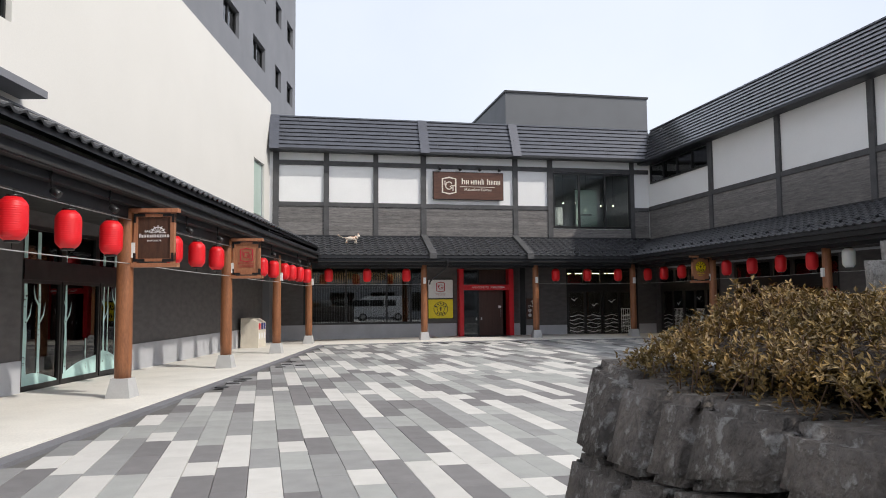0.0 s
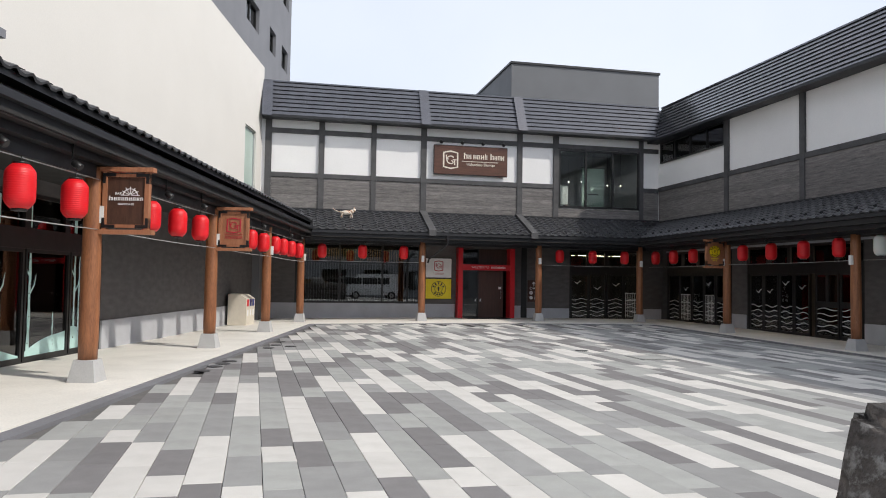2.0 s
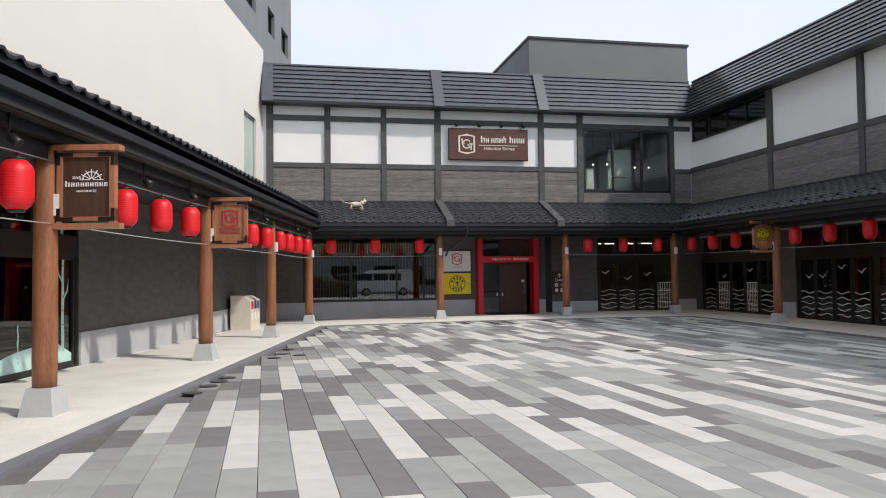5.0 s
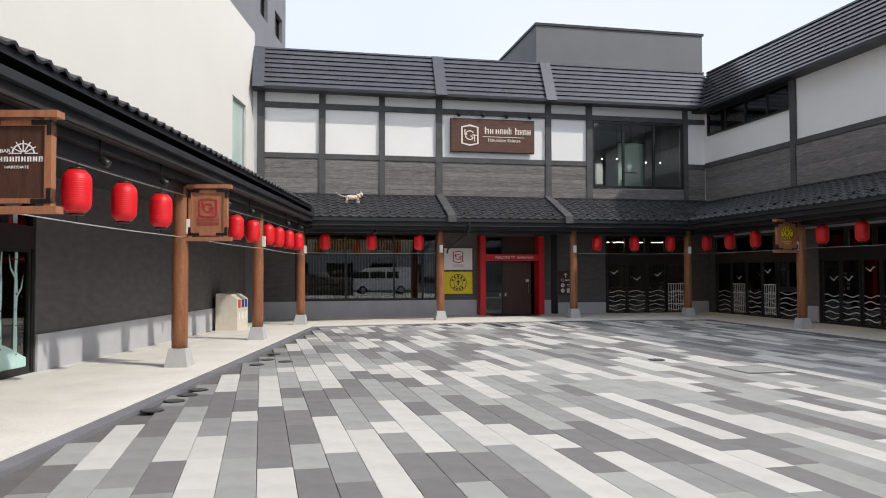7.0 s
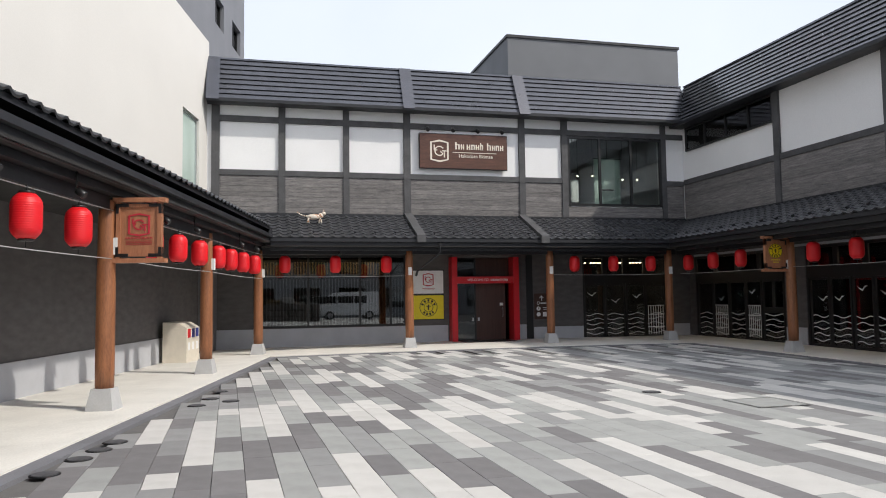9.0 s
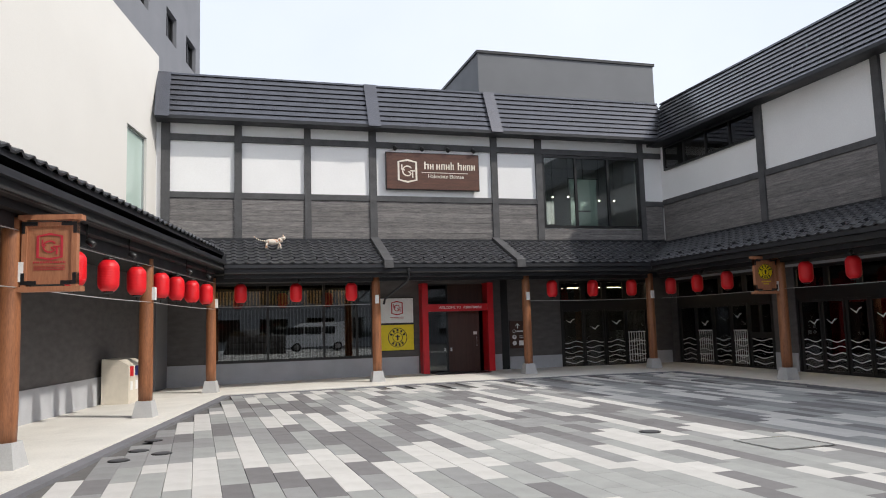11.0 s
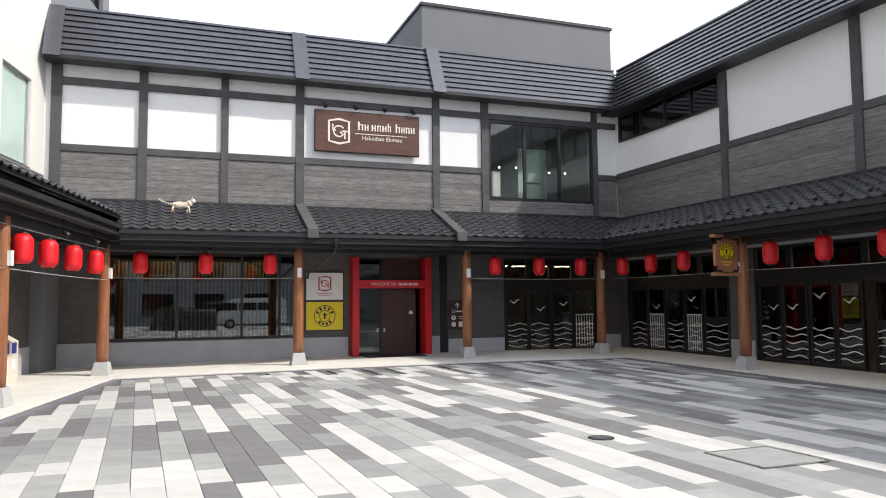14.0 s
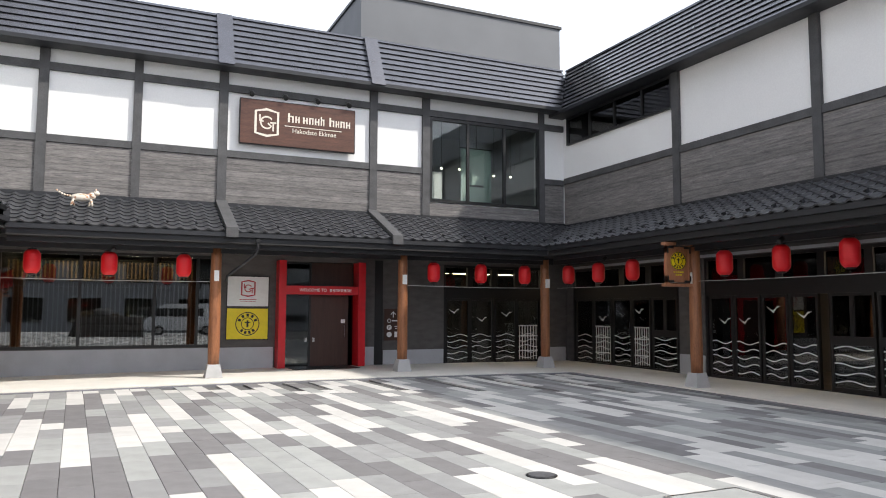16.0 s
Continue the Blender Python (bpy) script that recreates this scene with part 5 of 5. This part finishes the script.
for u in (-26.2, -21.0):
    spot("spotlight", FR @ Matrix.Translation((u, -2.3, 2.99)), "small black spotlight under the east eave", rise=0.15)
spot("spotlight", FB @ Matrix.Translation((3.9, -2.75, 2.99)), "small black spotlight under the back eave", rise=0.15)

# ---- parked van behind the court, mirrored in the lounge window ----
van = thing("van", pose(8.5, -2.2, gz(8.5, -2.2), 0, 0, 0), "white parked high-roof van", "van")
bm = bmesh.new()
prof = [(-x, z) for x, z in [(-2.45, 0.35), (2.35, 0.35), (2.45, 0.55), (2.42, 0.95), (2.2, 1.15), (1.45, 1.95), (1.1, 2.12), (-2.2, 2.18), (-2.42, 2.0), (-2.47, 1.0)]]
va = [bm.verts.new((x, -0.85, z)) for x, z in prof]
vb = [bm.verts.new((x, 0.85, z)) for x, z in prof]
bm.faces.new(va)
bm.faces.new(vb[::-1])
for i in range(len(prof)):
    j = (i + 1) % len(prof)
    bm.faces.new((va[i], vb[i], vb[j], va[j]))
bevel(bm, 0.05, 2)
part("body", bm, M_VAN, van)
for s in (-1, 1):
    for a, b in ((-2.25, -1.0), (-0.9, 0.3), (0.4, 1.35)):
        boxes("side_window", [(a, b, s * 0.862 - 0.006, s * 0.862 + 0.006, 1.28, 1.82)], M_BLACK, van)
    for x in (-1.5, 1.55):
        bm = bmesh.new()
        lathe(bm, [(0.33, -0.1), (0.34, 0.0), (0.33, 0.1)], 20)
        wh = part("wheel", bm, M_TYRE, van, m=Matrix.Translation((x, s * 0.80, 0.34)) @ pose(0, 0, 0, 90))
        bm = bmesh.new()
        lathe(bm, [(0.2, -0.105), (0.21, 0.0), (0.2, 0.105)], 16)
        part("rim", bm, M_STEEL, wh)

# ---- stone planter and shrub beside the path ----
pl = thing("stone_planter", I4, "raised planter of fitted dark lichen-spotted stones", "planter")
rs = random.Random(21)


def stone(parent, face, quad, depth, seed):
    """A rough fitted stone: quad of (a, z) corners on a battered face, given by face(a, z, d)."""
    bm = bmesh.new()
    f = [bm.verts.new((a, 0, z)) for a, z in quad]
    b = [bm.verts.new((a, depth, z)) for a, z in quad]
    bm.faces.new(f)
    bm.faces.new(b[::-1])
    for i in range(4):
        j = (i + 1) % 4
        bm.faces.new((f[i], b[i], b[j], f[j]))
    bmesh.ops.bevel(bm, geom=list(bm.edges), offset=0.03, segments=2, affect="EDGES", clamp_overlap=True)
    bmesh.ops.subdivide_edges(bm, edges=[e for e in bm.edges if e.calc_length() > 0.1], cuts=3, use_grid_fill=True)
    bmesh.ops.triangulate(bm, faces=[p for p in bm.faces if len(p.verts) > 4])
    for v in bm.verts:
        c = v.co + Vector((seed * 3.1, 0, 0))
        k = noise.noise(c * 3.0) * 0.016 + noise.noise(c * 11.0) * 0.006
        v.co += Vector((k * 0.4, -k - 0.006 * (seed % 3), k * 0.3))
    for v in bm.verts:
        v.co = Vector(face(v.co.x, v.co.z, v.co.y))
    for p in bm.faces:
        p.smooth = True
    part("stone", bm, M_STONE, parent)


west = lambda a, z, d: (1.765 + 0.28 * z + d, a, z)
north = lambda a, z, d: (a, 3.30 - 0.09 * z - d, z)
edges = [3.22, 2.93, 2.66, 2.42, 2.05, 1.66, 1.25, 0.85, 0.4, 0.0, -0.45, -0.9]
low = [3.22, 2.78, 2.5, 2.2, 1.8, 1.42, 1.0, 0.55, 0.15, -0.3, -0.9]
base = [3.22, 2.65, 2.3, 1.9, 1.5, 1.1, 0.7, 0.2, -0.3, -0.9]
jz = lambda a: 1.04 + 0.03 * math.sin(a * 3.7) + 0.25 * min(0.4, max(0.0, 2.3 - a))
jz2 = lambda a: 0.56 + 0.04 * math.sin(a * 2.1 + 1)
tp = lambda a: 1.32 + (0.06 if a > 2.95 else 0.012 * math.sin(a * 9))
n = 0
for row, lo_f, hi_f in ((edges, jz, tp), (low, jz2, jz), (base, lambda a: -0.09, jz2)):
    for a1, a0 in zip(row, row[1:]):
        sh = 0.014 * rs.uniform(-1, 1)
        n += 1
        stone(pl, west, [(a0 + 0.006 + sh * 0.5, lo_f(a0) + 0.006), (a1 - 0.006 + sh, lo_f(a1) + 0.006), (a1 - 0.006, hi_f(a1) - 0.006), (a0 + 0.006, hi_f(a0) - 0.006)], 0.34, n)
for z0, z1 in ((-0.09, 0.42), (0.42, 0.85), (0.85, 1.33)):
    a = 2.22
    while a < 5.6:
        b = a + rs.uniform(0.4, 0.6)
        n += 1
        stone(pl, north, [(a + 0.004, z0), (b - 0.004, z0), (b - 0.004, z1), (a + 0.004, z1)], 0.3, n)
        a = b
boxes("soil", [(2.38, 5.6, -0.9, 2.92, -0.05, 1.25)], M_SOIL_SHADE, pl)
boxes("rear_wall", [(5.6, 5.85, -0.95, 3.2, -0.09, 1.3), (2.2, 5.6, -1.2, -0.91, -0.09, 1.3)], M_STONE, pl)
ms = tagged(new("standing_stone"), "tall pale grey upright stone rising behind the shrub", "stone")
bm = bmesh.new()
box(bm, -0.5, 0.5, -0.22, 0.22, 0, 0.60)
bmesh.ops.bevel(bm, geom=list(bm.edges), offset=0.08, segments=2, affect="EDGES")
bmesh.ops.subdivide_edges(bm, edges=[e for e in bm.edges if e.calc_length() > 0.1], cuts=4, use_grid_fill=True)
for v in bm.verts:
    v.co += noise.noise_vector(v.co * 3.1) * 0.035
for p in bm.faces:
    p.smooth = True
M_STONE2 = mat("pale_granite", (0.27, 0.26, 0.25), 0.85, vary=0.3, scale=6, fine=40, bump=0.9, dist=0.02)
part("rock", bm, M_STONE2, ms)
setm(ms, pose(3.62, 2.76, 1.2, 0, 0, 0))

sh = thing("azalea_shrub", Matrix.Translation((0, 0, 0)), "low dense olive and rust-brown clipped shrub", "shrub")
rl = random.Random(9)
verts, faces = [], []
tv = bmesh.new()


def crown(x, y):
    """Height of the clipped crown over the planter soil."""
    e = min(1.0, max(0.0, (x - 2.13) / 0.45)) ** 0.6 * min(1.0, max(0.0, (3.18 - y) / 0.35)) ** 0.6
    return 1.33 + e * (0.27 - 0.10 * max(0.0, x - 2.9) + 0.07 * noise.noise(Vector((x * 2.2, y * 2.2, 0))) + 0.05 * noise.noise(Vector((x * 7, y * 7, 3))))


for i in range(17000):
    x, y = rl.uniform(2.19, 4.5), rl.uniform(-0.2, 3.15)
    if x > 3.06 and y > 2.48:
        continue
    if (x > 3.6 or y < 0.8) and rl.random() < 0.5:
        continue
    z = crown(x, y)
    if rl.random() < 0.35:
        z = 1.30 + (z - 1.30) * rl.uniform(0.0, 1.0)
    c = Vector((x, y, z + rl.uniform(-0.03, 0.03)))
    axis = Vector((rl.uniform(-0.8, 0.4), rl.uniform(-0.6, 0.6), 1.0)).normalized()
    if i % 5 == 0:
        tube(tv, [c - axis * 0.10, c], 0.0022, 4)
    for k in range(9):
        a = k * 2.4 + rl.uniform(0, 0.6)
        s = axis.orthogonal().normalized()
        t = axis.cross(s)
        d = (s * math.cos(a) + t * math.sin(a)) * rl.uniform(0.6, 1.0) + axis * rl.uniform(0.1, 0.9)
        d.normalize()
        side = d.cross(axis)
        side = side.normalized() if side.length > 1e-3 else s
        ln, wd = rl.uniform(0.016, 0.029), rl.uniform(0.0035, 0.0055)
        p = c - axis * rl.uniform(0.0, 0.05)
        up = side.cross(d) * wd * 0.5
        o = len(verts)
        verts += [p, p + d * ln * 0.5 + side * wd + up, p + d * ln, p + d * ln * 0.5 - side * wd + up]
        faces += [(o, o + 1, o + 2), (o, o + 2, o + 3)]
# smooth dark sheet under the leaves: closes gaps, paints the crown's inner shade
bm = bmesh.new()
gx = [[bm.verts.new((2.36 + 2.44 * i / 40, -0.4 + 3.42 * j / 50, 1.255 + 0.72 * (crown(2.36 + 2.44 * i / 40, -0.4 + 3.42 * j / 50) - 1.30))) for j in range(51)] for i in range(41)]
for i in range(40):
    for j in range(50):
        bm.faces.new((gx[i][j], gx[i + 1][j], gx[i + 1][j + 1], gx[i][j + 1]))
part("inner_mass", bm, M_SOIL_SHADE, sh, "dark brown sheet standing for the shaded twigs inside the shrub")
me = bpy.data.meshes.new("leaves")
me.from_pydata([tuple(v) for v in verts], [], faces)
me.materials.append(M_LEAF)
lv = new("leaves", me)
lv.parent = sh
tagged(lv, kind="stuff")
tagged(part("twig_growth", tv, M_TWIG, sh), kind="stuff")
bm = bmesh.new()
for i in range(14):
    x, y = rl.uniform(2.5, 4.5), rl.uniform(0, 2.7)
    tube(bm, [(x, y, 1.2), (x + rl.uniform(-0.1, 0.1), y + rl.uniform(-0.1, 0.1), 1.35), (x + rl.uniform(-0.25, 0.25), y + rl.uniform(-0.2, 0.2), crown(x, y) - 0.02)], 0.008, 6)
tagged(part("stem_bundle", bm, M_TWIG, sh), kind="stuff")


# ---- roof tiles: rolled interlocking tiles laid in courses ----
TWD, TEX = 0.30, 0.262


def tile_geo(w, l):
    """One rolled tile: a wave across and a lip at the lower end."""
    n = 7
    prof = [(-w / 2 + w * i / n, 0.040 * max(0.0, math.cos(2 * math.pi * (i / n - 0.27))) - 0.008 * max(0.0, -math.cos(2 * math.pi * (i / n - 0.27)))) for i in range(n + 1)]
    vs = [(x, -0.02, z + 0.026) for x, z in prof] + [(x, l, z) for x, z in prof] + [(x, -0.02, z - 0.006) for x, z in prof]
    fs = []
    for i in range(n):
        fs.append((i, i + 1, n + 1 + i + 1, n + 1 + i))
        fs.append((2 * (n + 1) + i, 2 * (n + 1) + i + 1, i + 1, i))
    return vs, fs


TV, TF = tile_geo(TWD, TEX + 0.03)
tile_me = bpy.data.meshes.new("tile")
tile_me.from_pydata(TV, [], TF)
tile_me.materials.append(M_TILE)


def tile_roof(roof, m, u0, u1, eave, top, inside, single, up=0.0, slope=SLOPE):
    """Courses of tiles on a lean-to; single: each tile is an object, up to 300."""
    ang = math.atan(slope)
    cs, sn = math.cos(ang), math.sin(ang)
    rows = int((top - eave) / cs / TEX) + 1
    vs, fs, gv = [], [], bmesh.new()
    count = 0
    for k in range(rows):
        for i in range(int((u1 - u0) / TWD)):
            u = u0 + TWD * (i + 0.5)
            d = eave + k * TEX * cs - 0.03
            if not inside(u, d + 0.12):
                continue
            z = EZ + up + slope * (d - eave) - 0.012
            base = m @ Matrix.Translation((u, d, z)) @ Matrix.Rotation(ang, 4, "X")
            if single and count < 300:
                piece("tile", tile_me, roof, base)
                count += 1
            else:
                o = len(vs)
                vs += [tuple(base @ Vector(v)) for v in TV]
                fs += [tuple(o + j for j in f) for f in TF]
            if k == 1 and i % 2 == 0:
                box(gv, -0.012, 0.012, 0.05, 0.13, 0.02, 0.085, base)
                box(gv, -0.03, 0.03, 0.045, 0.055, 0.05, 0.075, base)
    if vs:
        me = bpy.data.meshes.new("tiles")
        me.from_pydata(vs, [], fs)
        me.materials.append(M_TILE)
        ob = new("tiles", me)
        ob.parent = roof
        tagged(ob, kind="stuff")
    tagged(part("snow_guards", gv, M_FASCIA, roof, "small snow guards on the tiles"), kind="stuff")


def side_of(a, b, x, y):
    return (b[0] - a[0]) * (y - a[1]) - (b[1] - a[1]) * (x - a[0])


def in_back(u, d):
    x, y = u, 31.4 + d
    return side_of(P_EL, P_WL, x, y) < 0.15 and side_of(P_ER, P_WR, x, y) > -0.15 and abs(x - 6.27) > 0.02 and d < UP_B


def in_left(u, d):
    p = FL @ Vector((u, d, 0))
    return side_of(P_EL, P_WL, p.x, p.y) > -0.15 and d < UP_L


def in_right(u, d):
    p = FR @ Vector((u, d, 0))
    return side_of(P_ER, P_WR, p.x, p.y) < 0.15 and d < UP_R


tile_roof(roof_b, FB, 0.0, 16.5, EAVE_B, UP_B, in_back, True)
tile_roof(roof_l, FL, UL0, 17.4, EAVE_L, UP_L, in_left, False, EZL - EZ, SLOPE_L)
tile_roof(roof_r, FR, -30.2, -YR0, EAVE_R, UP_R, in_right, False)


def slope_bar(roof, nm, a, b, w, h, zf, material):
    """A bar lying on the slope from plan point a (eave) to b (top)."""
    bm = bmesh.new()
    a, b = Vector((*a, 0)), Vector((*b, 0))
    s = (b - a).normalized().cross(Vector((0, 0, 1))) * w / 2
    prism(bm, [tuple((a + s)[:2]), tuple((b + s)[:2]), tuple((b - s)[:2]), tuple((a - s)[:2])], lambda x, y: zf(x, y) - 0.09, lambda x, y: zf(x, y) + h)
    bevel(bm, 0.012)
    part(nm, bm, material, roof)


for x in (6.27, 10.17):
    slope_bar(roof_b, "rib", (x, 28.05), (x, 30.08), 0.26, 0.13, zb, M_TIMBER)
slope_bar(roof_b, "valley_flashing", P_EL, P_WL, 0.14, 0.20, lambda x, y: zb(x, y), M_FASCIA)
slope_bar(roof_b, "valley_flashing", P_ER, P_WR, 0.16, 0.035, lambda x, y: zb(x, y), M_FASCIA)
for nm, m, u0, u1, d, e in (("flashing_north", FB, 0.1, 16.3, UP_B, EAVE_B), ("flashing_west", FL, UL0, 15.9, UP_L, EAVE_L), ("flashing_east", FR, -30.1, -YR0, UP_R, EAVE_R)):
    z = ez(d, e, SLOPE_L if m is FL else SLOPE) + (EZL - EZ if m is FL else 0.0)
    boxes(nm, [(u0, u1, d - 0.07, d - 0.032, z - 0.06, z + 0.05)], M_FASCIA, m=m)
    tagged(bpy.data.objects[nm], "dark flashing strip where roof meets wall", "flashing", kind="structure")


# ---- paving: courses of long pavers, running slightly off square ----
TILT_C = -0.0365
paving = tagged(new("paving"), "court paving of white, light, mid and dark grey long pavers", "paving", kind="structure")
bm = bmesh.new()
ys = [-8, -2] + YS + [KERB_Y + 0.02]
for y0, y1 in zip(ys, ys[1:]):
    for k in range(4):
        q = [(kerb_x(y) + 0.01 + (KERB_E - kerb_x(y) - 0.02) * (k + i) / 4, y) for y, i in ((y0, 0), (y0, 1), (y1, 1), (y1, 0))]
        prism(bm, q, -0.2, lambda x, y: gz(x, y) - 0.03)
part("bedding", bm, M_BED, paving)
CW, PL = 0.2749, 0.861
rng = random.Random(11)
near, far = [], {k: [] for k in PAVE}


def white_runs(c):
    """White stretches (start, length) of course c: the laying repeats every five courses."""
    g, i = c // 5, c % 5
    start, length, period = ((11.8, 1.65, 4.4), (10.05, 2.65, 5.4), (12.48 - 0.9 * g, 0.56, 5.4),
                             (11.65 if g % 2 == 0 else 8.72, 2.67, 5.47), (16.7 - 0.6 * g, 0.56, 10.8))[i]
    k0 = math.floor((-9 - start) / period)
    return [(start + period * k, length) for k in range(k0, k0 + 10)]


def course(c):
    """Pieces (y0, y1, tone) of one course from the street to the walkway."""
    out, y = [], -9.0
    for s0, ln in white_runs(c):
        if s0 > 30:
            break
        if s0 - y > 0.15:
            n = max(1, round((s0 - y) / 0.88))
            tone, left = "", 0
            for k in range(n):
                if not left:
                    tone, left = rng.choice([t for t in "LLMMDD" if t != tone]), rng.choices((1, 2, 3), (0.4, 0.45, 0.15))[0]
                left -= 1
                out.append((y + (s0 - y) * k / n, y + (s0 - y) * (k + 1) / n, tone))
        n = max(1, round(ln / 0.9))
        s1 = max(s0, y)
        out += [(s1 + (s0 + ln - s1) * k / n, s1 + (s0 + ln - s1) * (k + 1) / n, "W") for k in range(n)]
        y = s0 + ln
    return out


for c in range(-42, 50):
    for y0, y1, tone in course(c):
        yc = 0.5 * (y0 + y1)
        x = 1.686 + CW * c + TILT_C * (yc - 12)
        if x - 0.12 < kerb_x(yc) + 0.03 or y0 > KERB_Y - 0.15 or x > 14.5 or y0 < -7.8 or y1 - y0 < 0.05:
            continue
        cut = y1 > KERB_Y - 0.01
        y1 = min(y1, KERB_Y - 0.01)
        (near if -0.6 < x < 5.0 and 7.5 < y0 < 22.5 and not cut else far[tone]).append((x, y0, y1, tone))


def paver_box(bm, x, y0, y1, jit, rise=gz):
    w, l, b = CW / 2 - 0.002, 0.0022, 0.0035
    yc = (y0 + y1) / 2
    dz = jit
    vs = []
    for z, s in ((-0.03, 0.0), (-b + dz, 0.0), (dz, b)):
        for sx, sy in ((-1, -1), (1, -1), (1, 1), (-1, 1)):
            yy = (y0 + l + s) if sy < 0 else (y1 - l - s)
            vs.append(bm.verts.new((x + sx * (w - s) + TILT_C * (yy - yc), yy, z + rise(x, yy))))
    for r in (0, 4):
        for i in range(4):
            j = (i + 1) % 4
            bm.faces.new((vs[r + i], vs[r + j], vs[r + 4 + j], vs[r + 4 + i]))
    bm.faces.new(vs[8:12])


shared = {}
for k in PAVE:
    bm = bmesh.new()
    paver_box(bm, 0, -PL / 2, PL / 2, 0, lambda u, y: 0.0)
    me = bpy.data.meshes.new("paver")
    bm.to_mesh(me)
    bm.free()
    me.materials.append(PAVE[k])
    shared[k] = me
near.sort(key=lambda r: (r[0] - 2.0) ** 2 + (r[1] - 12) ** 2 * 0.25)
for x, y0, y1, k in near[:300]:
    yc = (y0 + y1) / 2
    gx, gy, ln = (gz(x + 0.1, yc) - gz(x - 0.1, yc)) / 0.2, (gz(x, yc + 0.1) - gz(x, yc - 0.1)) / 0.2, (y1 - y0) / PL
    lie = Matrix(((1, 0, 0, x), (0, ln, 0, yc), (gx, gy * ln, 1, gz(x, yc) + rng.uniform(-0.001, 0.0015)), (0, 0, 0, 1)))
    piece("paver", shared[k], paving, lie)
for x, y0, y1, k in near[300:]:
    far[k].append((x, y0, y1, k))
for k, rows in far.items():
    bm = bmesh.new()
    for x, y0, y1, _ in rows:
        paver_box(bm, x, y0, y1, rng.uniform(-0.001, 0.0015))
    tagged(part("pavers", bm, PAVE[k], paving), kind="stuff")
